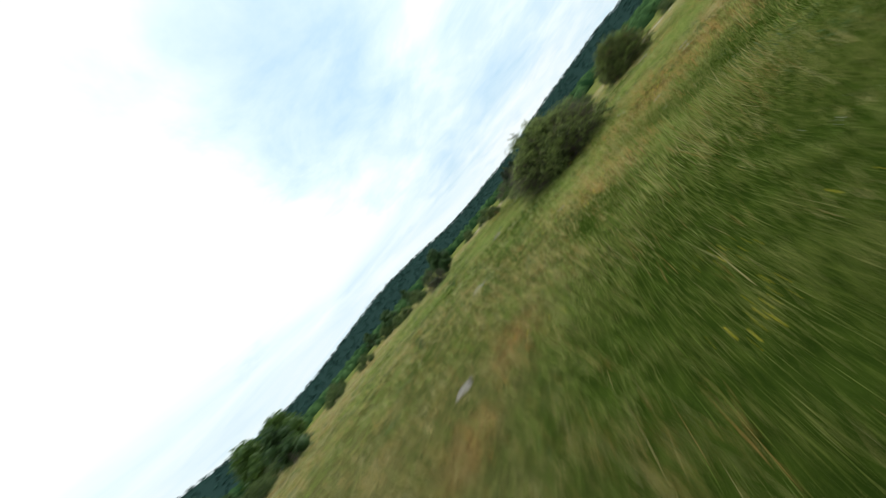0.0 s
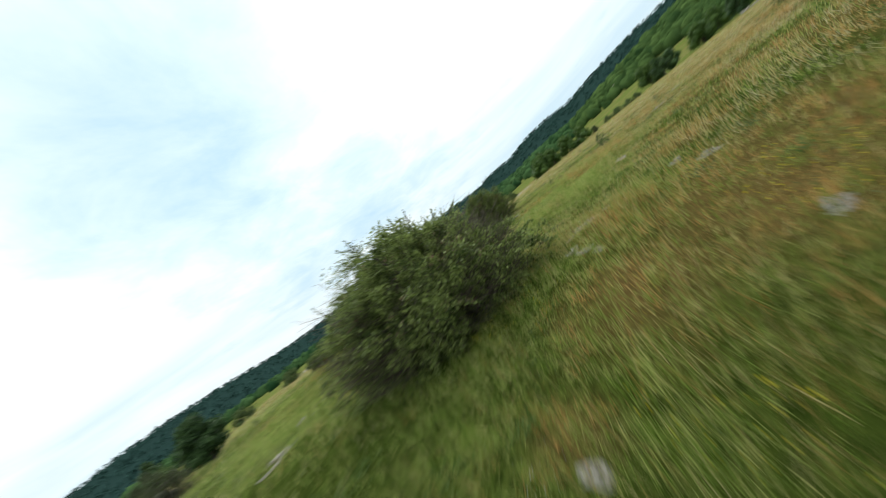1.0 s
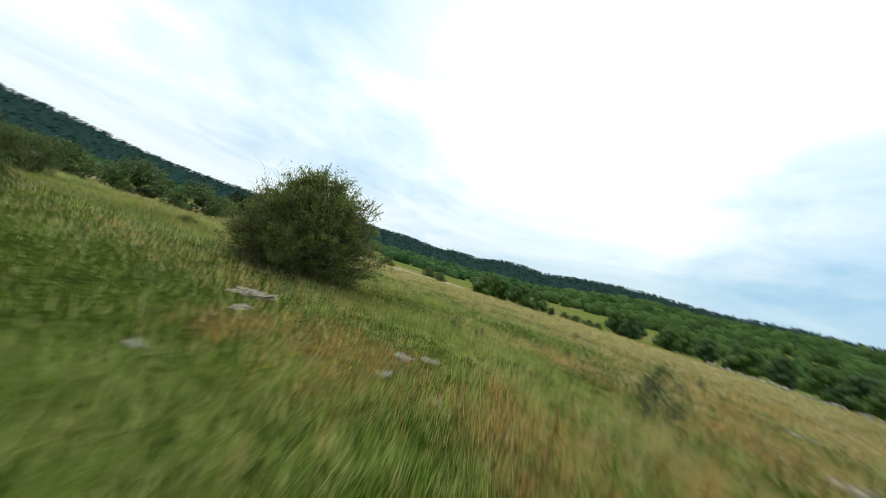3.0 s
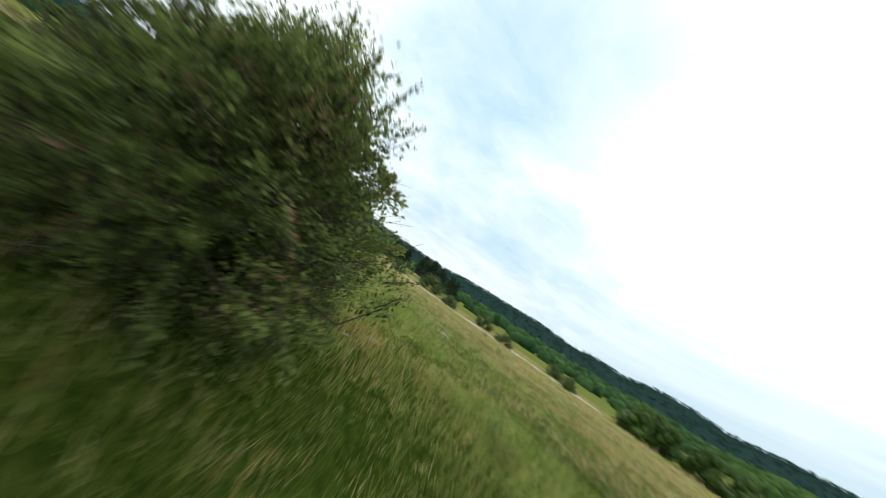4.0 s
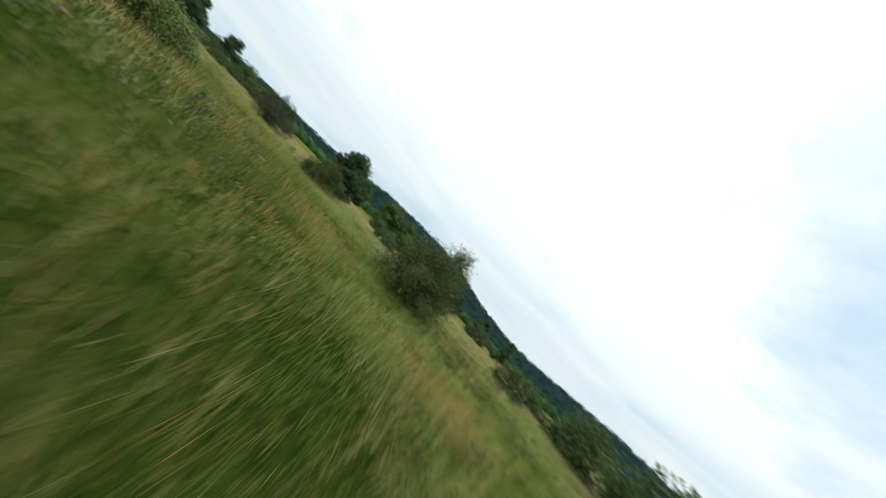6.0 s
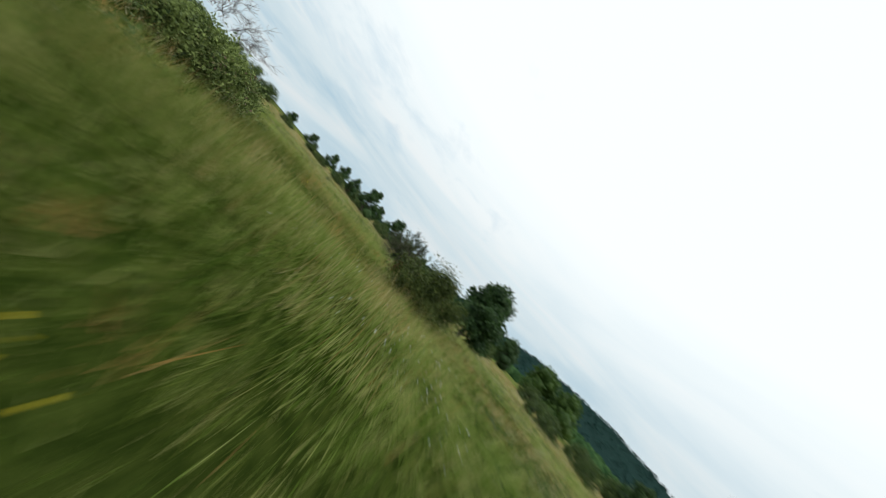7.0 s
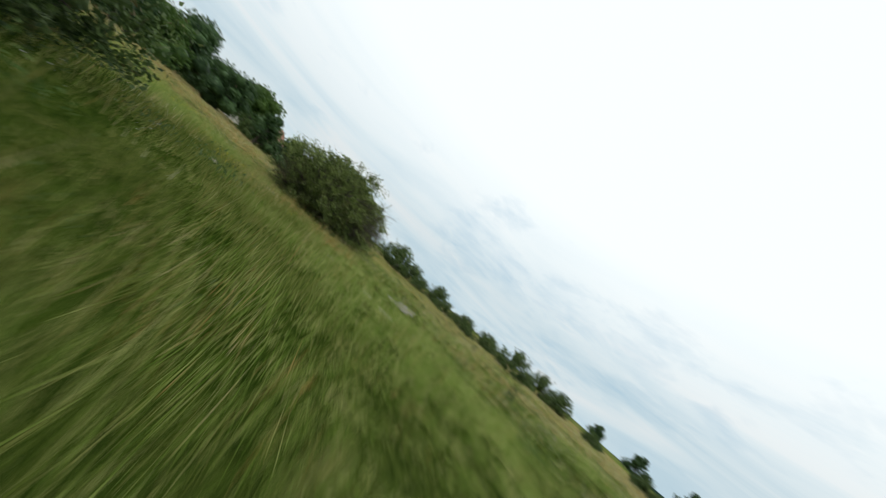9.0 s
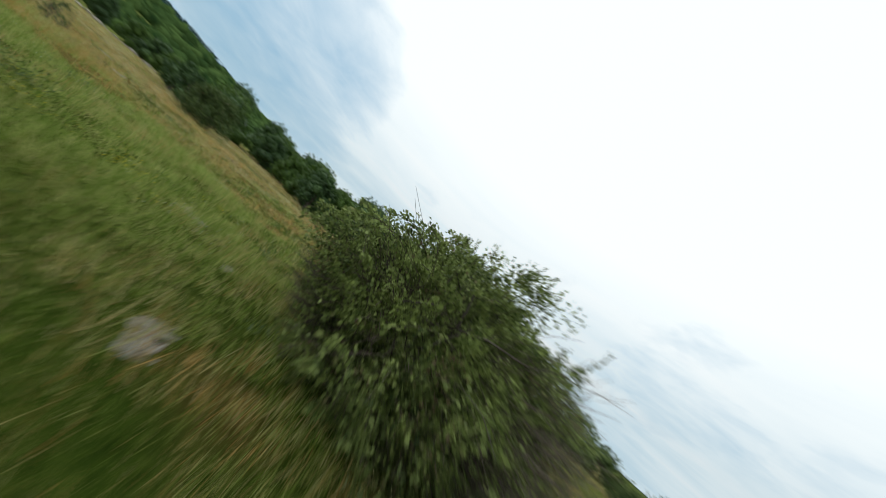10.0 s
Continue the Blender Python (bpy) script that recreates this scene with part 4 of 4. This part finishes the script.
def house(x, y, w, d, h, turn, label):
    """A plain country house: rendered walls with gables, tiled roof, chimney, windows, door."""
    thing = new("house")
    bm = bmesh.new()
    rise = d * 0.38
    v = [bm.verts.new(p) for p in ((-w / 2, -d / 2, -0.5), (w / 2, -d / 2, -0.5), (w / 2, d / 2, -0.5), (-w / 2, d / 2, -0.5), (-w / 2, -d / 2, h), (w / 2, -d / 2, h), (w / 2, d / 2, h), (-w / 2, d / 2, h),
                                  (-w / 2, 0, h + rise), (w / 2, 0, h + rise))]
    for f in ((0, 1, 5, 4), (2, 3, 7, 6), (1, 2, 6, 9, 5), (3, 0, 4, 8, 7), (0, 3, 2, 1)):
        bm.faces.new([v[i] for i in f])
    part("wall", bm, M_WALL, thing)
    bm = bmesh.new()
    e, o = 0.4, 0.18
    for sgn in (-1, 1):
        low = (sgn * (d / 2 + e), h - e * 0.76)
        q = [bm.verts.new(p) for p in ((-w / 2 - e, low[0], low[1]), (w / 2 + e, low[0], low[1]), (w / 2 + e, 0, h + rise + 0.02), (-w / 2 - e, 0, h + rise + 0.02),
                                      (-w / 2 - e, low[0], low[1] + o), (w / 2 + e, low[0], low[1] + o), (w / 2 + e, 0, h + rise + o), (-w / 2 - e, 0, h + rise + o))]
        for f in ((0, 1, 2, 3), (4, 5, 6, 7), (0, 1, 5, 4), (1, 2, 6, 5), (3, 0, 4, 7)):
            bm.faces.new([q[i] for i in f])
    bmesh.ops.recalc_face_normals(bm, faces=bm.faces)
    roof = part("roof", bm, M_ROOF, thing, "terracotta tiled roof")
    bm = bmesh.new()
    box(bm, w * 0.25, w * 0.25 + 0.6, -0.3, 0.3, h + rise * 0.6, h + rise + 0.8)
    part("chimney", bm, M_WALL, roof)
    for k in range(3):
        for sgn in (-1, 1):
            bm = bmesh.new()
            cx = -w * 0.3 + k * w * 0.3
            box(bm, cx - 0.45, cx + 0.45, sgn * d / 2 - 0.05, sgn * d / 2 + 0.05, 1.0 if k != 1 or sgn > 0 else 0.0, 2.2)
            part("window" if k != 1 or sgn > 0 else "door", bm, M_DARK, thing)
    bm = bmesh.new()
    box(bm, -w / 2 - 0.05, -w / 2 + 0.05, -0.5, 0.5, h * 0.5, h * 0.5 + 1.3)
    part("window", bm, M_DARK, thing)
    thing.matrix_basis = pose(x, y, z_at(x, y), rz=turn)
    return tagged(thing, label, "house")


house(80.5, 199.0, 8, 6, 2.8, 75, "distant pale house with terracotta gable roof among bushes")
house(305.0, 94.5, 14, 8, 3.2, 20, "distant low farmhouse at the foot of the wooded hill")
house(37.7, -38.6, 12, 7, 2.6, 60, "low house with brown tiled roof behind trees")


# ---- grass ----
def patches(x, y):
    """Where the meadow is dry, 0 to 1."""
    by_bush = 0.7 * np.exp(-((x - 6.4) ** 2 + (y - 15.6) ** 2) / 1.4) + 0.5 * np.exp(-((x - 38) ** 2 + (y - 4) ** 2) / 300)
    return np.clip(0.38 + by_bush + 0.42 * smooth(14, 26, np.hypot(x - 15, y - 25)) - 0.30 * smooth(9, 4, x) * smooth(-20, -6, x) * smooth(14, 20, y) + 0.55 * waves(x, y, 8.5, 21) + 0.35 * waves(x, y, 2.4, 22), 0, 1)


def lane_distance(x, y):
    """Distance from the round and the approach over which the meadow is seen close."""
    ring = np.abs(np.hypot(x - 15.0, y - 25.0) - 10.2)
    t = np.clip(((x - 1) * 8.0 + (y + 0.5) * 12.5) / (8.0 ** 2 + 12.5 ** 2), 0, 1)
    way = np.hypot(x - 1 - t * 8.0, y + 0.5 - t * 12.5)
    return np.minimum(ring, way)


def blades(points, height, width, lean, rs):
    """Curved tapering blades: a length and a point."""
    n = len(points)
    a = rs.uniform(0, 2 * math.pi, n)
    side = np.stack([np.cos(a), np.sin(a), 0 * a], -1)
    b = rs.uniform(0, 2 * math.pi, n)
    bend = np.stack([np.cos(b), np.sin(b), 0 * b], -1) * (lean * rs.uniform(0.2, 1.0, n))[:, None]
    up = np.array([0, 0, 1.0])
    h, w = height[:, None], width[:, None]
    mid = points + h * (0.55 * up + 0.3 * bend)
    tip = points + h * (0.93 * up + 0.9 * bend)
    v = np.stack([points - side * w / 2, points + side * w / 2, mid + side * w * 0.4, mid - side * w * 0.4, tip], 1).reshape(-1, 3)
    k = np.arange(n)[:, None] * 5
    return v, k + np.array([[0, 1, 2, 3]]), k + np.array([[3, 2, 4]])


def spikes(points, height, width, lean, rs):
    """Single pointed blades for the grass further off."""
    n = len(points)
    a, b = rs.uniform(0, 2 * math.pi, n), rs.uniform(0, 2 * math.pi, n)
    side = np.stack([np.cos(a), np.sin(a), 0 * a], -1) * width[:, None] / 2
    tip = points + height[:, None] * (np.array([0, 0, 1.0]) + np.stack([np.cos(b), np.sin(b), 0 * b], -1) * (lean * rs.uniform(0, 1, n))[:, None])
    return np.stack([points - side, points + side, tip], 1).reshape(-1, 3), np.arange(3 * n).reshape(n, 3)


def mixed_mesh(name, v, quads, tris, material):
    me = bpy.data.meshes.new(name)
    me.vertices.add(len(v))
    me.vertices.foreach_set("co", v.astype(np.float32).ravel())
    loops = np.concatenate([quads.ravel(), tris.ravel()]).astype(np.int32)
    me.loops.add(len(loops))
    me.loops.foreach_set("vertex_index", loops)
    start = np.concatenate([np.arange(len(quads)) * 4, len(quads) * 4 + np.arange(len(tris)) * 3]).astype(np.int32)
    total = np.concatenate([np.full(len(quads), 4), np.full(len(tris), 3)]).astype(np.int32)
    me.polygons.add(len(start))
    me.polygons.foreach_set("loop_start", start)
    me.polygons.foreach_set("loop_total", total)
    me.update(calc_edges=True)
    me.materials.append(material)
    return new(name, me)


def sow(count, rs, reach, keep, tuft=0.0):
    """Places on the ground within reach of the middle, in tufts, kept with the given likelihood."""
    r, a = reach * np.sqrt(rs.uniform(0, 1, count)), rs.uniform(0, 2 * math.pi, count)
    x, y = MID[0] + r * np.cos(a), MID[1] + r * np.sin(a)
    ok = rs.uniform(0, 1, count) < keep(x, y)
    x, y = x[ok], y[ok]
    if tuft:
        x, y = np.repeat(x, 7) + rs.normal(size=7 * len(x)) * tuft, np.repeat(y, 7) + rs.normal(size=7 * len(y)) * tuft
    return np.stack([x, y, land(x, y) - 0.01], -1)


def spots(x, y, places):
    """Nearness to any of the places, 0 to 1, with a frayed edge."""
    d = np.min([np.hypot(x - sx, y - sy) / reach for sx, sy, reach in places], axis=0)
    return np.clip(np.exp(-d ** 2) + 0.15 * waves(x, y, 0.8, 52), 0, 1)


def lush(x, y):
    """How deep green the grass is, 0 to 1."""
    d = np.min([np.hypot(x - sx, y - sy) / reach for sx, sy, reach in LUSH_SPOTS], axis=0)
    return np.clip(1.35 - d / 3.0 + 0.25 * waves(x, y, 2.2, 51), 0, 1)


def close_by(x, y):
    return np.exp(-(np.maximum(lane_distance(x, y) - 1.6, 0) / 1.5) ** 2) + 0.05


def grass():
    rs = np.random.RandomState(77)
    tall = lambda p: (1 + 0.12 * smooth(22, 32, p[:, 1])) * np.clip(1 + 0.45 * waves(p[:, 0], p[:, 1], 3.1, 31) + 0.25 * waves(p[:, 0], p[:, 1], 0.9, 32) + 0.35 * waves(p[:, 0], p[:, 1], 0.42, 33), 0.3, 2.0)
    p = sow(560000, rs, 28, lambda x, y: close_by(x, y) * (1 - 0.5 * patches(x, y)) * (1 - 0.45 * spots(x, y, RUSTY_SPOTS + DRY_SPOTS)), 0.05)
    v, f = spikes(p, 0.15 * tall(p) * rs.uniform(0.4, 1.5, len(p)), rs.uniform(0.0028, 0.0064, len(p)), 0.55, rs)
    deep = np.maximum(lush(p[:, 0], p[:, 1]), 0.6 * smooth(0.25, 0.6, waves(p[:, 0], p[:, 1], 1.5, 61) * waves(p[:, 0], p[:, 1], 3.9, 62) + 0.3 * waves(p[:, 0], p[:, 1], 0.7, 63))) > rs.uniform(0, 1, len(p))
    for name, pick, m, lab in (("meadow_grass", ~deep, M_GRASS, "short green meadow grass"), ("lush_grass", deep, M_DEEP, "deep green grass in scattered spots")):
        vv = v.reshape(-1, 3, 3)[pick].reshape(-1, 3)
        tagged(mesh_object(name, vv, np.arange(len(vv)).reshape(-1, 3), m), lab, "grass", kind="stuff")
    p = sow(150000, rs, 30, lambda x, y: close_by(x, y) * (0.05 + 0.95 * patches(x, y) ** 1.8) * (1 - 0.7 * lush(x, y)), 0.06)
    v, f = spikes(p, 0.22 * tall(p) * rs.uniform(0.4, 1.4, len(p)), rs.uniform(0.003, 0.007, len(p)), 0.5, rs)
    tagged(mesh_object("dry_grass", v, f, M_STRAW), "straw-coloured and rusty dry grass stalks", "grass", kind="stuff")
    p = sow(100000, rs, 30, lambda x, y: np.clip(close_by(x, y) + 0.25, 0, 1) * np.clip(spots(x, y, RUSTY_SPOTS + DRY_SPOTS) - 0.12, 0, 1), 0.05)
    v, f = spikes(p, 0.20 * tall(p) * rs.uniform(0.4, 1.4, len(p)), rs.uniform(0.004, 0.008, len(p)), 0.6, rs)
    tagged(mesh_object("rusty_grass", v, f, M_RUSTY_GRASS), "rust-brown dried grass in drifts", "grass", kind="stuff")
    # tall stalks gone to seed
    p = sow(14000, rs, 30, lambda x, y: close_by(x, y) * np.clip(waves(x, y, 5.0, 43) - 0.05 + 0.25 * smooth(20, 28, y), 0.02, 1) * 0.5, 0.12)
    v, q, t = blades(p, rs.uniform(0.34, 0.62, len(p)), rs.uniform(0.002, 0.0035, len(p)), 0.45, rs)
    tagged(mixed_mesh("seed_stalks", v, q, t, M_STRAW), "tall pale grass stalks gone to seed", "grass", kind="stuff")
    p = sow(330000, rs, 80, lambda x, y: (0.08 + 1.2 * np.exp(-lane_distance(x, y) / 11)) * np.clip(1.0 - 1.3 * close_by(x, y), 0, 1), 0.16)
    v, f = spikes(p, 0.21 * tall(p) * rs.uniform(0.5, 1.3, len(p)), rs.uniform(0.010, 0.022, len(p)) * (0.30 + 0.06 * lane_distance(p[:, 0], p[:, 1])), 0.5, rs)
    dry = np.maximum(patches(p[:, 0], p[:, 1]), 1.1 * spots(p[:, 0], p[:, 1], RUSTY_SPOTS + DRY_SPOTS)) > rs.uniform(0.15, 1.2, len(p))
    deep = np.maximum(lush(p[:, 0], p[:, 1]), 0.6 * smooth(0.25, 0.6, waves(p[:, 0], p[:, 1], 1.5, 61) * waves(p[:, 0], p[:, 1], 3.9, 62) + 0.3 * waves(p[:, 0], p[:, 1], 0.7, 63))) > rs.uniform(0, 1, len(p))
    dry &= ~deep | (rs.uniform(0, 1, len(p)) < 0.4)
    for name, pick, m, lab in (("outer_grass", ~dry & ~deep, M_GRASS, "green grass of the wider meadow"), ("outer_lush_grass", ~dry & deep, M_DEEP, "deep green grass of the wider meadow"), ("outer_dry_grass", dry, M_STRAW, "pale dry grass of the wider meadow")):
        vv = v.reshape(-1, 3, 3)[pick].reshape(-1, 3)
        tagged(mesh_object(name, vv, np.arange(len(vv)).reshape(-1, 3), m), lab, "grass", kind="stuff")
    # seed heads standing over the turf, in drifts
    head = lambda x, y: np.clip(0.22 + 0.45 * waves(x, y, 6.5, 71) + 0.35 * waves(x, y, 1.8, 72), 0.03, 1) * (1 - np.clip(close_by(x, y), 0, 1)) * np.exp(-np.hypot(x - MID[0], y - MID[1]) / 40)
    p = sow(170000, rs, 60, head, 0.14)
    p[:, 2] += rs.uniform(0.08, 0.20, len(p))
    far = 0.5 + 0.055 * lane_distance(p[:, 0], p[:, 1])
    v, f = spikes(p, rs.uniform(0.07, 0.16, len(p)), rs.uniform(0.006, 0.013, len(p)) * far, 0.9, rs)
    tagged(mesh_object("seed_heads", v, f, M_SEED), "pale seed heads over the meadow grass", "grass", kind="stuff")
    # herbs: flat rosettes and grey-green clumps
    p = sow(16000, rs, 30, lambda x, y: close_by(x, y) * smooth(0.6, 1.4, lane_distance(x, y)) * np.clip(0.3 + 1.2 * waves(x, y, 1.6, 44), 0.03, 1), 0.08)
    p[:, 2] += rs.uniform(0.02, 0.13, len(p))
    vv, f = leaf_faces(p, 0.032, rs, 0.4, 0.3)
    tagged(mesh_object("meadow_herbs", vv, f, M_HERB), "grey-green leafy herbs among the grass", "herbs", kind="stuff")
    # knee-high weeds in separate clumps
    c = sow(5200, rs, 30, lambda x, y: np.clip(0.35 + 0.8 * waves(x, y, 4.5, 46), 0.05, 1) * np.exp(-np.hypot(x - MID[0], y - MID[1] - 2) / 26) * (0.03 + 0.97 * smooth(0.8, 2.4, lane_distance(x, y))))
    wide = rs.uniform(0.07, 0.20, len(c))
    k = rs.randint(0, len(c), 60 * len(c))
    q = rs.normal(size=(len(k), 3)) * np.array([1, 1, 0.55])
    p = c[k] + q * wide[k][:, None]
    p[:, 2] = np.maximum(p[:, 2], c[k][:, 2]) + 0.9 * wide[k]
    pale = rs.uniform(0, 1, len(c))[k] < 0.3
    for name, pick, m, lab in (("dark_weeds", ~pale, M_WEED, "dark green leafy weeds in clumps"), ("pale_weeds", pale, M_HERB, "grey-green leafy weeds in clumps")):
        vv, f = leaf_faces(p[pick], 0.05, rs, 0.35, 0.4)
        tagged(mesh_object(name, vv, f, m), lab, "weeds", kind="stuff")
    # small flower heads in drifts
    drift = lambda x, y: close_by(x, y) * smooth(0.1, 0.5, lane_distance(x, y)) * np.clip(0.05 * np.clip(waves(x, y, 4.0, 41) - 0.45, 0, 1) + 1.0 * np.clip(spots(x, y, FLOWER_SPOTS) - 0.2, 0, 1), 0, 1)
    p = sow(70000, rs, 30, drift, 0.07)
    p[:, 2] += rs.uniform(0.10, 0.26, len(p))
    vv, f = leaf_faces(p, 0.015, rs, 1.0)
    tagged(mesh_object("yellow_flowers", vv, f, M_FLOWER), "small yellow meadow flowers in drifts", "flowers", kind="stuff")
    p = sow(16000, rs, 30, lambda x, y: close_by(x, y) * np.clip(waves(x, y, 5.0, 45) - 0.5, 0, 1), 0.1)
    p[:, 2] += rs.uniform(0.12, 0.30, len(p))
    vv, f = leaf_faces(p, 0.011, rs, 1.0)
    tagged(mesh_object("white_flowers", vv, f, M_WHITE_FLOWER), "tiny white meadow flowers", "flowers", kind="stuff")


grass()


# ---- the woods on the hills ----
def woods():
    rs = np.random.RandomState(91)
    ball, ball_faces = BALL, BALL_FACES

    def spread(n, r0, r1, lo, hi, keep):
        r = np.sqrt(rs.uniform(r0 ** 2, r1 ** 2, n))
        az = rs.uniform(lo, hi, n)
        ok = keep(az, r)
        r, az = r[ok], az[ok]
        x, y = MID[0] - r * np.sin(np.radians(az)), MID[1] + r * np.cos(np.radians(az))
        return np.stack([x, y, land(x, y)], -1)

    def size_at(c):
        """Crowns are larger in the deep wood than at its open edge."""
        return 4.5 + 0.013 * np.hypot(c[:, 0] - MID[0], c[:, 1] - MID[1])

    def lobed(name, c, material, label):
        """Rounded, lumpy crowns grown together."""
        n = len(c)
        s = size_at(c) * rs.uniform(0.7, 1.3, n)
        k = 1 + 0.16 * rs.normal(size=(n, len(ball)))
        for _ in range(5):
            way = rs.normal(size=(n, 3))
            way /= np.linalg.norm(way, axis=1, keepdims=True)
            k += 0.30 * np.maximum(ball @ way.T - 0.55, 0).T
        v = c[:, None] + ball[None] * (k * s[:, None] * 0.5)[:, :, None] * np.array([1, 1, 1.0]) + np.array([0, 0, 0.22]) * s[:, None, None]
        f = (np.arange(n)[:, None, None] * len(ball) + ball_faces[None]).reshape(-1, 3)
        tagged(mesh_object(name, v.reshape(-1, 3), f, material, smooth_shade=True), label, "woods", kind="stuff")

    def tufted(name, c, wide, each, leaf, material, label, taper):
        n = len(c)
        s = (size_at(c) if wide < 5 else 1.0) * wide * rs.uniform(0.7, 1.2, n)
        d = rs.normal(size=(n, each, 3))
        d /= np.linalg.norm(d, axis=2, keepdims=True)
        d[:, :, 2] = np.abs(d[:, :, 2]) * taper - 0.35
        pts = c[:, None] + np.array([0, 0, 0.3]) * s[:, None, None] + d * (s[:, None, None] * 0.5) * rs.uniform(0.75, 1.08, (n, each, 1))
        v, f = leaf_faces(pts.reshape(-1, 3), leaf, rs, 0.8, 0.2)
        tagged(mesh_object(name + "_leaves" if wide < 5 else name, v, f, material), label, "woods", kind="stuff")

    open_land = lambda az, r: ~((az > -90) & (az < -62) & (r < 250)) & ~((az > -62) & (az < -30) & (r < 190)) & ~((az > -30) & (r < 160 + 140 * np.sin(az * 0.21) ** 2))
    everywhere = lambda az, r: r > 0
    for name, lo, hi, count, material, label in (("hill_woods", -132, -68, 1700, M_FRESH_WOODS, "fresh green mixed woodland over the near hillside"),
                                                 ("dark_woods", -68, 100, 1900, M_WOODS, "dark green woodland on the low hills")):
        c = spread(count, 120, 640, lo, hi, open_land)
        lobed(name, c, material, label)
        tufted(name, c, 1.15, 26, 1.3, material, "leafy outline of the " + label, 1.15)
    tufted("ridge_woods", spread(6500, 700, 2150, -125, 98, everywhere), 13.0, 9, 6.5, M_HAZY_WOODS, "dark woodland on the far ridges, tinted blue as by haze", 1.2)


woods()
